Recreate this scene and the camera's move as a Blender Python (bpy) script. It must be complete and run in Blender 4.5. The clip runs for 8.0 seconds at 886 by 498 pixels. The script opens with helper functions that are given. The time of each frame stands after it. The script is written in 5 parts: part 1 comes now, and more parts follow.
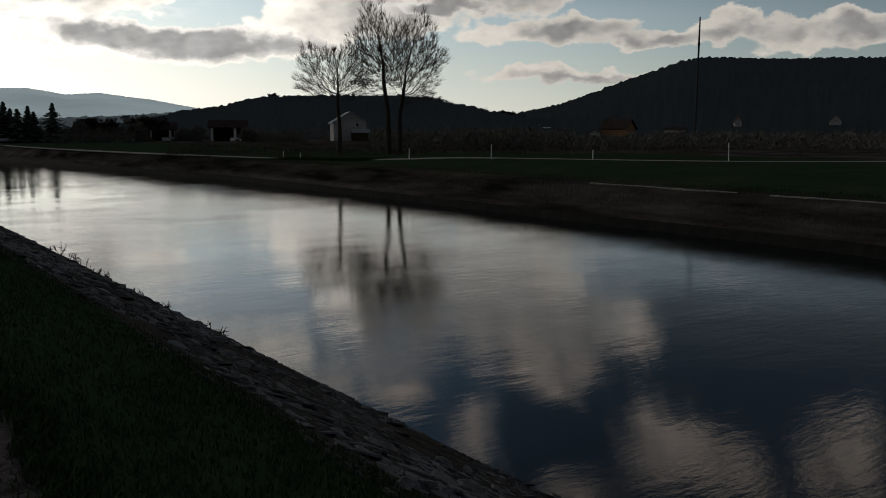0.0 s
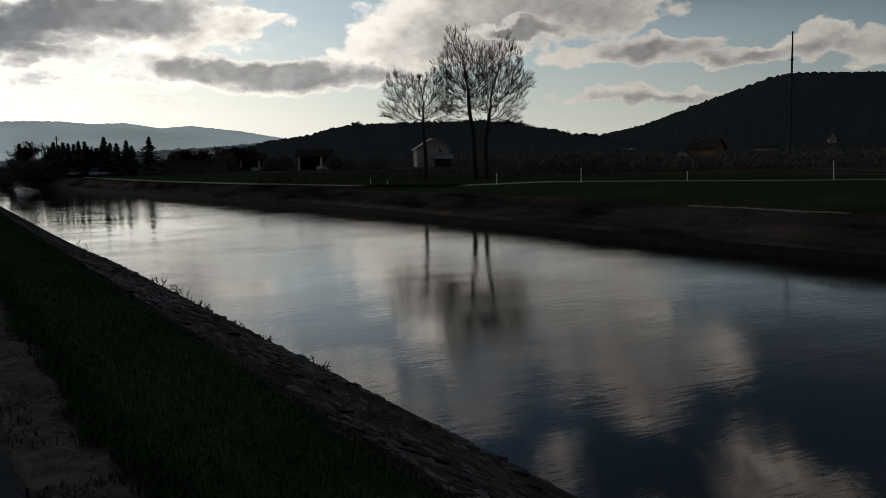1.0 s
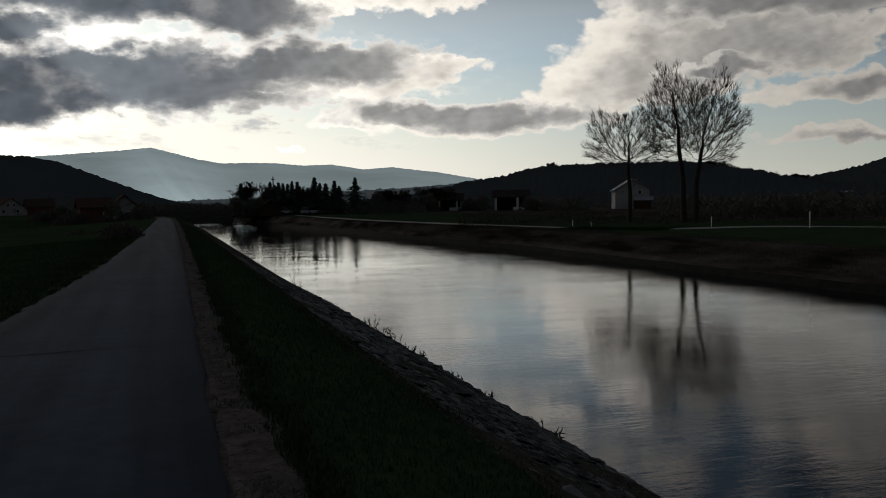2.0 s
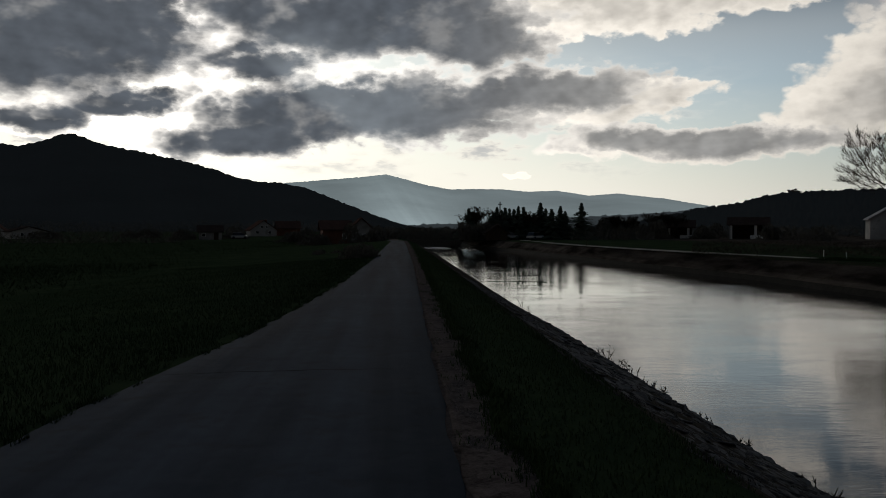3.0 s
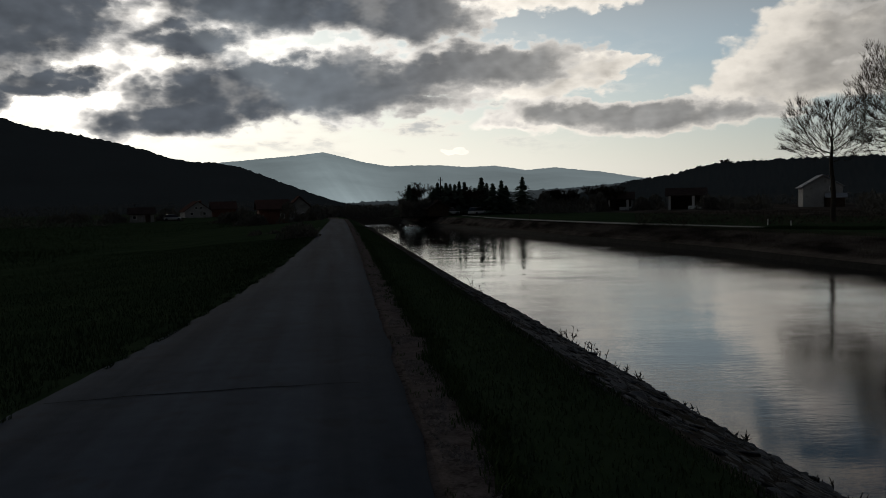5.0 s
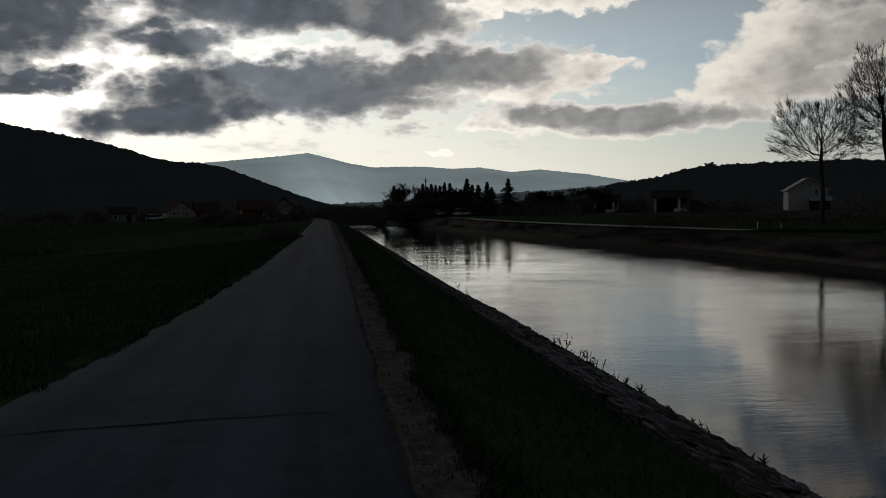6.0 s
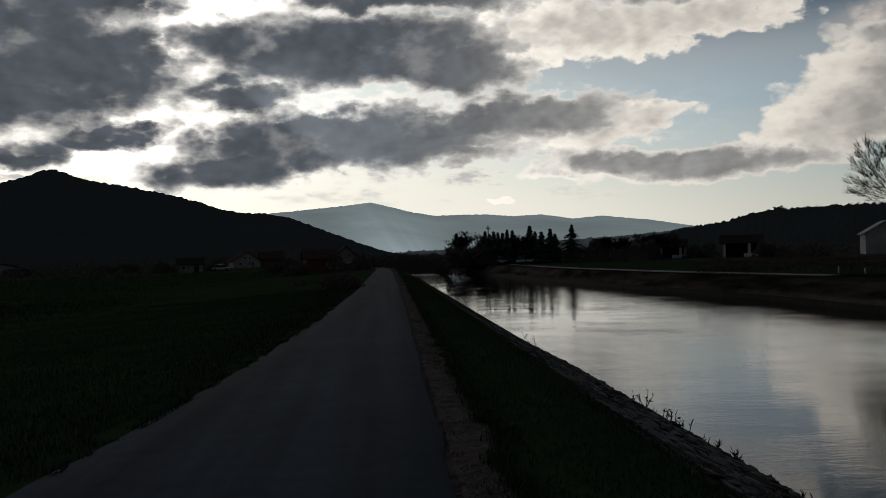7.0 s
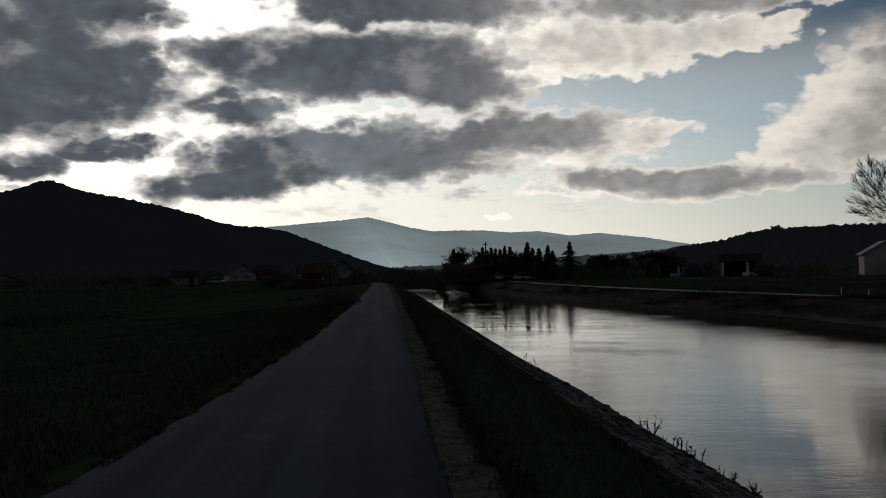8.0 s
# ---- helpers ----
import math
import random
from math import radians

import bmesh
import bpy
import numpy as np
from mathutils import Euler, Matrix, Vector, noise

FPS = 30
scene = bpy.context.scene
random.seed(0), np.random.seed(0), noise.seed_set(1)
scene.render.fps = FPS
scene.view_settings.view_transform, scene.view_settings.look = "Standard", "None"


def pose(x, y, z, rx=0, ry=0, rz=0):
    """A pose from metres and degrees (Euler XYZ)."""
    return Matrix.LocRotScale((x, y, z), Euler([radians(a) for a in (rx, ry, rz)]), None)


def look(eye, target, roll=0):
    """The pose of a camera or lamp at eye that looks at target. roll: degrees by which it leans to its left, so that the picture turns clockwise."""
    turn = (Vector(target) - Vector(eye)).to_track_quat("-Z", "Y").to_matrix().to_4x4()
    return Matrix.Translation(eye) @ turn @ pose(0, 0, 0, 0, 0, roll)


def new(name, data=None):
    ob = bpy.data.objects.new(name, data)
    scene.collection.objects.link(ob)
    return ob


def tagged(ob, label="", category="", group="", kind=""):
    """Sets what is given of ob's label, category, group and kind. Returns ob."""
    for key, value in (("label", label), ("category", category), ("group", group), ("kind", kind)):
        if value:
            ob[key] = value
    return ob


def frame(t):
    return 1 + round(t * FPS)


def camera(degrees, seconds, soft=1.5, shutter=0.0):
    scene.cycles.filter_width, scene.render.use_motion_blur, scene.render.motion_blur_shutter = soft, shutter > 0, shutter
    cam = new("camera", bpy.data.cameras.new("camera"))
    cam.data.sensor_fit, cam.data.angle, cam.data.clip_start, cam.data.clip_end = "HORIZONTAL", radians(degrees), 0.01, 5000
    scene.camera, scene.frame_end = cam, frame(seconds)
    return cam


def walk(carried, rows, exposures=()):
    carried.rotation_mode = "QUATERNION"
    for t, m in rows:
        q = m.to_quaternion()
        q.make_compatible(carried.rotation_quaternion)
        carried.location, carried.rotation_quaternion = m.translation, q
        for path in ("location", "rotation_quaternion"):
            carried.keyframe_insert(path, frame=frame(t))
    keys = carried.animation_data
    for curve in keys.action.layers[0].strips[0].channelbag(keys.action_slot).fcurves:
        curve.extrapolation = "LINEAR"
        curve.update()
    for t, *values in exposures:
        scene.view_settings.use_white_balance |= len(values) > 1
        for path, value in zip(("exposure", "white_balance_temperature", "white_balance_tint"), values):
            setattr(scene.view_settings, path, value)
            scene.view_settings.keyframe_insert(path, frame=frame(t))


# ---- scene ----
LENS = 55.5
cam = camera(LENS, 8.0, soft=0.8)
# seconds, eye, target, roll: a slow walk up the road while the camera pans from the river to the road
PATH = [
    (0.0, (0.166, -4.650, 1.627), (6.114, 3.268, 0.238), 0.19),
    (0.5, (0.100, -4.380, 1.590), (5.884, 3.677, 0.307), -0.12),
    (1.0, (0.150, -3.850, 1.660), (5.316, 4.642, 0.566), -1.14),
    (1.5, (0.178, -2.950, 1.659), (4.529, 6.019, 0.865), -0.05),
    (2.0, (0.112, -2.050, 1.698), (3.261, 7.424, 1.119), -0.74),
    (2.2, (0.085, -1.780, 1.668), (2.427, 7.934, 1.283), -0.26),
    (3.3, (-0.012, -0.780, 1.607), (0.096, 9.218, 1.412), -1.20),
    (3.5, (-0.029, -0.600, 1.608), (-0.192, 9.398, 1.511), -1.88),
    (4.0, (-0.094, -0.120, 1.594), (-0.014, 9.872, 1.205), -0.15),
    (4.5, (-0.106, 0.420, 1.563), (0.990, 10.346, 1.045), -0.13),
    (5.0, (-0.089, 1.020, 1.581), (1.188, 10.924, 1.042), -1.22),
    (5.2, (-0.075, 1.270, 1.566), (1.454, 11.138, 1.029), -0.16),
    (6.3, (0.028, 2.600, 1.525), (1.456, 12.485, 1.032), -1.10),
    (6.5, (0.034, 2.840, 1.520), (1.202, 12.771, 1.394), -0.08),
    (7.0, (0.025, 3.400, 1.535), (0.765, 13.372, 1.592), -1.51),
    (7.5, (0.001, 3.850, 1.521), (0.569, 13.833, 1.657), -0.21),
    (8.0, (0.030, 4.300, 1.562), (0.812, 14.267, 1.802), -0.85),
]
walk(cam, [(t, look(eye, target, roll)) for t, eye, target, roll in PATH],
     exposures=((0.0, 0.38), (0.5, 0.38), (1.0, 0.20), (1.5, 0.12), (2.1, 0.0), (3.5, -0.08), (6.0, -0.16), (6.5, -0.22), (8.0, -0.17)))

SUN_AZ, SUN_EL = -13.8, 14.5      # degrees clockwise from +y, and up

# ------------------------------------------------------------------ world and sun


def nodes_of(tree):
    """Short maker of linked nodes in a tree."""
    def make(kind, *ins, **props):
        n = tree.nodes.new(kind)
        for key, value in props.items():
            if key == "operation":
                n.operation = value
            elif key == "clamp":
                n.use_clamp = value
            elif key == "blend":
                n.data_type, n.blend_type = "RGBA", value
            elif key == "dims":
                n.noise_dimensions = value
            elif key == "interp":
                n.interpolation_type = value
        for i, v in enumerate(ins):
            if v is None:
                continue
            if isinstance(v, bpy.types.NodeSocket):
                tree.links.new(v, n.inputs[i])
            else:
                n.inputs[i].default_value = v
        return n
    return make


def build_world():
    world = bpy.data.worlds.new("evening_sky")
    scene.world = world
    world.use_nodes = True
    tree = world.node_tree
    tree.nodes.clear()
    N = nodes_of(tree)

    def M(op, *ins, clamp=False):
        return N("ShaderNodeMath", *ins, operation=op, clamp=clamp).outputs[0]

    def V(op, *ins):
        n = N("ShaderNodeVectorMath", *ins, operation=op)
        return n.outputs[1] if op in ("LENGTH", "DOT_PRODUCT", "DISTANCE") else n.outputs[0]

    def ramp(x, a, b, lo=0.0, hi=1.0):
        return N("ShaderNodeMapRange", x, a, b, lo, hi, interp="SMOOTHSTEP").outputs[0]

    def mix(f, a, b, blend="MIX"):
        n = N("ShaderNodeMix", blend=blend)
        for i, v in ((0, f), (6, a), (7, b)):
            if isinstance(v, bpy.types.NodeSocket):
                tree.links.new(v, n.inputs[i])
            else:
                n.inputs[i].default_value = v if i == 0 else (*v, 1)
        return n.outputs[2]

    way = N("ShaderNodeTexCoord").outputs["Generated"]
    sep = N("ShaderNodeSeparateXYZ", way).outputs
    az = M("MULTIPLY", M("ARCTAN2", sep[0], sep[1]), 57.29578)
    el = M("MULTIPLY", M("ARCSINE", sep[2]), 57.29578)
    flat = N("ShaderNodeCombineXYZ", az, el, 0.0).outputs[0]
    # puffy edges: the place is pushed about by noise before the clouds are laid out
    stretched = V("MULTIPLY", flat, (0.62, 1.0, 1.0))
    big = N("ShaderNodeTexNoise", stretched, None, 0.36, 2.0, 0.5).outputs["Color"]
    fine = N("ShaderNodeTexNoise", stretched, None, 0.95, 8.0, 0.58)
    push = V("MULTIPLY", V("SUBTRACT", big, (0.5, 0.5, 0.5)), (5.5, 2.2, 0.0))
    push2 = V("MULTIPLY", V("SUBTRACT", fine.outputs["Color"], (0.5, 0.5, 0.5)), (2.2, 1.4, 0.0))
    place = V("ADD", V("ADD", flat, push), push2)
    # a second look, a little nearer to the sun: where cloud ends on that side its edge is lit
    to_sun = V("SUBTRACT", (SUN_AZ, SUN_EL, 0.0), flat)
    nearer = V("ADD", place, V("MULTIPLY", V("NORMALIZE", to_sun), (1.5, 1.1, 0.0)))
    beyond = V("ADD", place, V("MULTIPLY", V("NORMALIZE", to_sun), (3.0, 1.5, 0.0)))

    def cloud(field, a, e, w, h, soft=0.2, second=None):
        both = []
        for k, p in enumerate((place, second or nearer)):
            d = V("LENGTH", V("MULTIPLY_ADD", p, (1 / w, 1 / h, 0.0), (-a / w, -e / h, 0.0)))
            both.append(d if field is None else M("SMOOTH_MIN", field[k], d, soft))
        return both

    # heavy grey banks
    f = None
    f = cloud(f, -22.5, 12.4, 11.0, 4.2)
    f = cloud(f, -18.5, 16.5, 6.0, 2.2)
    f = cloud(f, -30.0, 15.0, 8.0, 3.0)
    f = cloud(f, -2.4, 13.7, 12.0, 2.4)
    f = cloud(f, 5.0, 12.6, 5.0, 1.7)
    f = cloud(f, -2.6, 7.9, 11.5, 2.2)
    f = cloud(f, -10.4, 5.8, 5.2, 1.4)
    f = cloud(f, 10.6, 9.2, 6.4, 1.6)
    f = cloud(f, -9.2, 10.9, 3.9, 1.2)
    f = cloud(f, -17.2, 7.9, 3.8, 0.9)
    f = cloud(f, -22.5, 7.0, 3.6, 0.9)
    f = cloud(f, -30.0, 8.0, 5.5, 1.2)
    f = cloud(f, 20.0, 5.7, 8.4, 0.95)
    f = cloud(f, 23.0, 17.0, 10.0, 1.2)
    f = cloud(f, 2.0, 17.6, 10.0, 1.7)
    f = cloud(f, 40.0, 12.4, 9.0, 1.5)
    f = cloud(f, 36.5, 8.2, 3.6, 0.55)
    # paler heaped clouds
    g = None
    for a, e, w, tall in ((31.5, 8.6, 5.6, 3.0), (37.0, 9.6, 9.0, 2.4), (27.5, 7.6, 3.0, 1.7), (33.5, 11.4, 4.2, 2.0), (14.0, 14.8, 8.5, 2.3), (22.0, 14.6, 5.5, 1.4),
                          (16.8, 8.9, 4.2, 0.9), (43.5, 6.6, 5.0, 1.0), (50.0, 6.0, 3.5, 0.7), (55.0, 6.6, 3.4, 0.95), (62.0, 5.9, 5.0, 1.0), (45.0, 3.7, 5.5, 0.55),
                          (-20.0, 6.4, 6.0, 0.8), (-28.0, 6.9, 5.0, 0.8), (8.2, 3.55, 0.9, 0.22), (14.5, 6.3, 1.6, 0.4), (20.0, 5.55, 9.4, 1.2), (13.5, 8.2, 5.0, 1.6)):
        g = cloud(g, a, e, w, tall, second=beyond)
    # sunlit heaps higher up, seen mostly in the river
    h = None
    for a, e, w, tall in ((31.0, 12.8, 1.6, 1.5), (36.0, 13.4, 1.3, 1.8), (40.5, 13.6, 2.0, 1.7), (44.5, 15.6, 2.6, 2.0), (34.5, 17.2, 1.6, 1.5), (49.5, 13.0, 2.2, 1.6),
                          (39.0, 20.8, 2.0, 1.8), (52.5, 20.6, 3.0, 2.6), (57.5, 22.0, 2.4, 1.6), (63.5, 20.0, 2.4, 2.6), (46.5, 24.5, 2.6, 1.8), (29.5, 18.0, 1.4, 1.6)):
        h = cloud(h, a, e, w, tall)
    # the rest of the sky: broken cloud high up and behind
    wide = N("ShaderNodeTexNoise", way, None, 3.6, 5.0, 0.6).outputs[0]
    side = M("MAXIMUM", ramp(M("ABSOLUTE", M("SUBTRACT", az, 18.0)), 50.0, 62.0), ramp(el, 24.0, 29.0))
    rest = M("MULTIPLY_ADD", wide, -4.4, 3.15)

    def spread(field, more):
        return M("ADD", M("MULTIPLY", field, M("SUBTRACT", 1.0, side)), M("MULTIPLY", M("ADD", rest, more), side))

    # rounded heaps on every edge
    vor = tree.nodes.new("ShaderNodeTexVoronoi")
    vor.feature = "SMOOTH_F1"
    tree.links.new(V("ADD", V("MULTIPLY", flat, (0.62, 1.0, 1.0)), V("MULTIPLY", push2, (0.35, 0.35, 0.0))), vor.inputs["Vector"])
    vor.inputs["Scale"].default_value, vor.inputs["Detail"].default_value, vor.inputs["Roughness"].default_value = 0.75, 2.5, 0.55
    vor.inputs["Smoothness"].default_value = 0.35
    heap = M("MULTIPLY", M("SUBTRACT", vor.outputs["Distance"], 0.80), 0.45)
    grain = M("ADD", M("MULTIPLY", M("SUBTRACT", fine.outputs[0], 0.5), 0.52), heap)
    f2 = M("SUBTRACT", M("ADD", spread(f[0], 0.25), grain), 0.02)
    g2 = M("ADD", spread(g[0], 0.0), grain)
    streak = N("ShaderNodeTexNoise", V("MULTIPLY", flat, (0.28, 1.0, 1.0)), None, 0.85, 4.0, 0.55).outputs[0]
    patchy = ramp(N("ShaderNodeTexNoise", flat, None, 0.42, 4.0, 0.6).outputs[0], 0.36, 0.62)
    cover_h = M("MULTIPLY", ramp(M("ADD", spread(h[0], 1.0), grain), 1.60, 0.45), M("MULTIPLY_ADD", patchy, 0.62, 0.2))
    cover, thick = ramp(f2, 1.32, 1.08), ramp(M("SUBTRACT", M("MULTIPLY_ADD", streak, 0.40, f2), M("MULTIPLY", grain, 0.45)), 1.56, 0.80)
    cover_g, thick_g = ramp(g2, 1.22, 0.98), ramp(M("SUBTRACT", M("MULTIPLY_ADD", streak, 0.6, g2), M("MULTIPLY", grain, 0.4)), 1.55, 0.55)
    thick = M("MULTIPLY", thick, ramp(N("ShaderNodeTexNoise", V("ADD", stretched, (3.0, 9.0, 0.0)), None, 0.34, 4.0, 0.55).outputs[0], 0.30, 0.50, 0.70, 1.0))
    lit_f = M("MULTIPLY", ramp(M("ADD", f[1], grain), 0.98, 1.50), 0.95)
    lit_g = M("MULTIPLY", ramp(M("ADD", g[1], grain), 0.55, 1.35), 0.95)

    # how near to the sun
    sa, se = radians(SUN_AZ), radians(SUN_EL)
    sun_dir = (math.sin(sa) * math.cos(se), math.cos(sa) * math.cos(se), math.sin(se))
    off = M("MULTIPLY", M("ARCCOSINE", V("DOT_PRODUCT", way, sun_dir)), 57.29578)
    # relief: billows are lighter on the side turned to the sun
    ahead = V("ADD", stretched, V("MULTIPLY", V("NORMALIZE", to_sun), (0.30, 0.55, 0.0)))
    lumps = N("ShaderNodeTexNoise", stretched, None, 0.62, 3.0, 0.42).outputs[0]
    lumps_ahead = N("ShaderNodeTexNoise", ahead, None, 0.62, 3.0, 0.42).outputs[0]
    relief = M("MULTIPLY_ADD", M("SUBTRACT", lumps, lumps_ahead), ramp(off, 15.0, 34.0, 1.25, 1.5), 1.0)
    relief = M("MINIMUM", M("MAXIMUM", relief, 0.6), 1.7)

    glow = M("EXPONENT", M("MULTIPLY", off, -1 / 6.0))
    wide_glow = M("EXPONENT", M("MULTIPLY", off, -1 / 25.0))
    low_air = M("EXPONENT", M("MULTIPLY", M("ABSOLUTE", el), -1 / 6.0))
    # added dimming of the unseen sky overhead and behind, to darken the land
    unseen_dim = M("MULTIPLY", ramp(el, 19.0, 37.0, 1.0, 0.06), ramp(off, 75.0, 120.0, 1.0, 0.33))
    unseen_dim = M("MAXIMUM", unseen_dim, ramp(off, 22.0, 42.0, 1.0, 0.0))

    def tone(x, colour):
        return V("MULTIPLY", N("ShaderNodeCombineXYZ", x, x, x).outputs[0], colour)

    sky = N("ShaderNodeTexSky")
    sky.sky_type, sky.sun_disc = "NISHITA", False
    sky.sun_elevation, sky.sun_rotation = radians(SUN_EL), radians(SUN_AZ)
    sky.air_density, sky.dust_density, sky.ozone_density = 1.0, 0.6, 2.0
    blue = M("MULTIPLY", ramp(off, 34.0, 80.0, 1.0, 0.5), M("MINIMUM", ramp(el, 9.0, 15.5, 1.0, 0.42), M("MAXIMUM", ramp(el, 7.0, 12.0, 1.0, 0.30), ramp(az, 34.0, 46.0, 1.0, 0.0))))
    clear = V("MULTIPLY", V("MULTIPLY", sky.outputs[0], (0.047, 0.062, 0.070)), tone(blue, (1.0, 1.0, 1.0)))
    veil = M("MINIMUM", M("ADD", M("MULTIPLY", wide_glow, 0.58), M("MULTIPLY", low_air, M("MULTIPLY_ADD", wide_glow, 0.45, ramp(off, 40.0, 85.0, 1.0, 0.32)))), 0.92)
    veil = M("MULTIPLY", veil, M("MAXIMUM", ramp(el, 8.0, 14.0, 1.0, 0.25), ramp(off, 30.0, 50.0, 1.0, 0.0)))
    veil = M("MAXIMUM", veil, M("MULTIPLY", ramp(el, 12.0, 16.5, 0.34, 0.0), ramp(az, 32.0, 44.0, 1.0, 0.2)))
    clear = mix(veil, clear, mix(ramp(off, 22.0, 52.0), (1.0, 0.955, 0.85), (0.60, 0.58, 0.53)))
    clear = mix(1.0, clear, tone(glow, (1.3, 1.25, 1.18)), "ADD")

    rim = M("MULTIPLY", M("MULTIPLY_ADD", glow, 1.3, M("MULTIPLY_ADD", wide_glow, 1.3, 0.46)), ramp(off, 38.0, 58.0, 1.0, 0.66))
    mottled = M("MULTIPLY_ADD", N("ShaderNodeTexNoise", stretched, None, 0.9, 5.0, 0.6).outputs[0], 1.3, 0.35)
    rim_colour = V("MULTIPLY", tone(rim, (1.0, 0.95, 0.88)), tone(M("MULTIPLY_ADD", mottled, 0.35, 0.65), (1.0, 1.0, 1.0)))
    soft_mottled = M("ADD", M("MULTIPLY", M("SUBTRACT", mottled, 1.0), ramp(off, 15.0, 34.0, 0.14, 0.16)), 1.0)
    billow = M("MULTIPLY", soft_mottled, relief)
    middle = mix(ramp(off, 38.0, 52.0), (0.30, 0.297, 0.29), (0.19, 0.185, 0.18))
    core = V("MULTIPLY", mix(ramp(off, 13.0, 31.0), (0.094, 0.107, 0.126), middle), tone(billow, (1.0, 1.0, 1.0)))
    core_g = V("MULTIPLY", mix(ramp(off, 30.0, 58.0), (0.66, 0.62, 0.56), (0.22, 0.215, 0.21)), tone(billow, (1.0, 1.0, 1.0)))

    def shade(thickness, lit, power):
        """Light dies away quickly inside a cloud: bright only near its edges."""
        return M("SUBTRACT", 1.0, M("POWER", M("SUBTRACT", 1.0, M("MULTIPLY", thickness, M("SUBTRACT", 1.0, lit))), power))

    clear = mix(cover_h, clear, tone(mottled, (0.70, 0.60, 0.52)))
    torn = N("ShaderNodeTexNoise", V("ADD", V("MULTIPLY", flat, (0.34, 1.0, 1.0)), (7.0, 3.0, 0.0)), None, 0.8, 6.0, 0.6).outputs[0]
    scud = M("MULTIPLY", ramp(torn, 0.47, 0.62), M("MULTIPLY", M("MULTIPLY", ramp(el, 2.5, 5.5), ramp(el, 12.0, 8.0)), ramp(az, 26.0, 6.0)))
    scud_colour = mix(ramp(torn, 0.54, 0.68), (0.98, 0.92, 0.82), (0.52, 0.52, 0.52))
    clear = mix(M("MULTIPLY", scud, 0.85), clear, scud_colour)
    colour = mix(cover_g, clear, mix(shade(thick_g, lit_g, 1.5), V("MULTIPLY", rim_colour, (1.22, 1.20, 1.16)), core_g))
    colour = mix(cover, colour, mix(shade(thick, lit_f, ramp(off, 15.0, 34.0, 1.8, 1.25)), rim_colour, core))
    # shafts of light fan out below the sun, in front of the heavy banks
    out = N("ShaderNodeSeparateXYZ", V("MULTIPLY", to_sun, (-1.0, -1.0, 0.0))).outputs
    turn = M("ARCTAN2", out[0], M("MULTIPLY", out[1], -1.0))
    fan = N("ShaderNodeTexNoise", N("ShaderNodeCombineXYZ", turn, 0.0, 3.0).outputs[0], None, 2.4, 2.0, 0.45).outputs[0]
    length = V("LENGTH", to_sun)
    fan = M("MULTIPLY", ramp(fan, 0.48, 0.66), M("MULTIPLY", M("MULTIPLY", ramp(turn, 0.45, 0.8), ramp(turn, 1.5, 1.25)), M("MULTIPLY", ramp(length, 4.0, 8.5), ramp(length, 22.0, 13.0))))
    colour = mix(1.0, colour, tone(M("MULTIPLY", fan, cover), (0.11, 0.122, 0.128)), "ADD")
    colour = V("MAXIMUM", V("MULTIPLY", colour, tone(unseen_dim, (1.0, 1.0, 1.0))), (0.026, 0.040, 0.060))
    colour = mix(ramp(el, -2.0, 0.0), (0.012, 0.013, 0.012), colour)
    back = N("ShaderNodeBackground", colour, 1.0)
    N("ShaderNodeOutputWorld", back.outputs[0])


build_world()

# the sun stands behind the cloud bank: weak and wide
lamp = bpy.data.lights.new("sun", "SUN")
lamp.energy, lamp.angle, lamp.color = 0.15, radians(12), (1.0, 0.9, 0.75)
sun = new("sun", lamp)
sa, se = radians(SUN_AZ), radians(SUN_EL)
sun.matrix_world = look((0, 0, 60), Vector((0, 0, 60)) - Vector((math.sin(sa) * math.cos(se), math.cos(sa) * math.cos(se), math.sin(se))))

# ------------------------------------------------------------------ materials


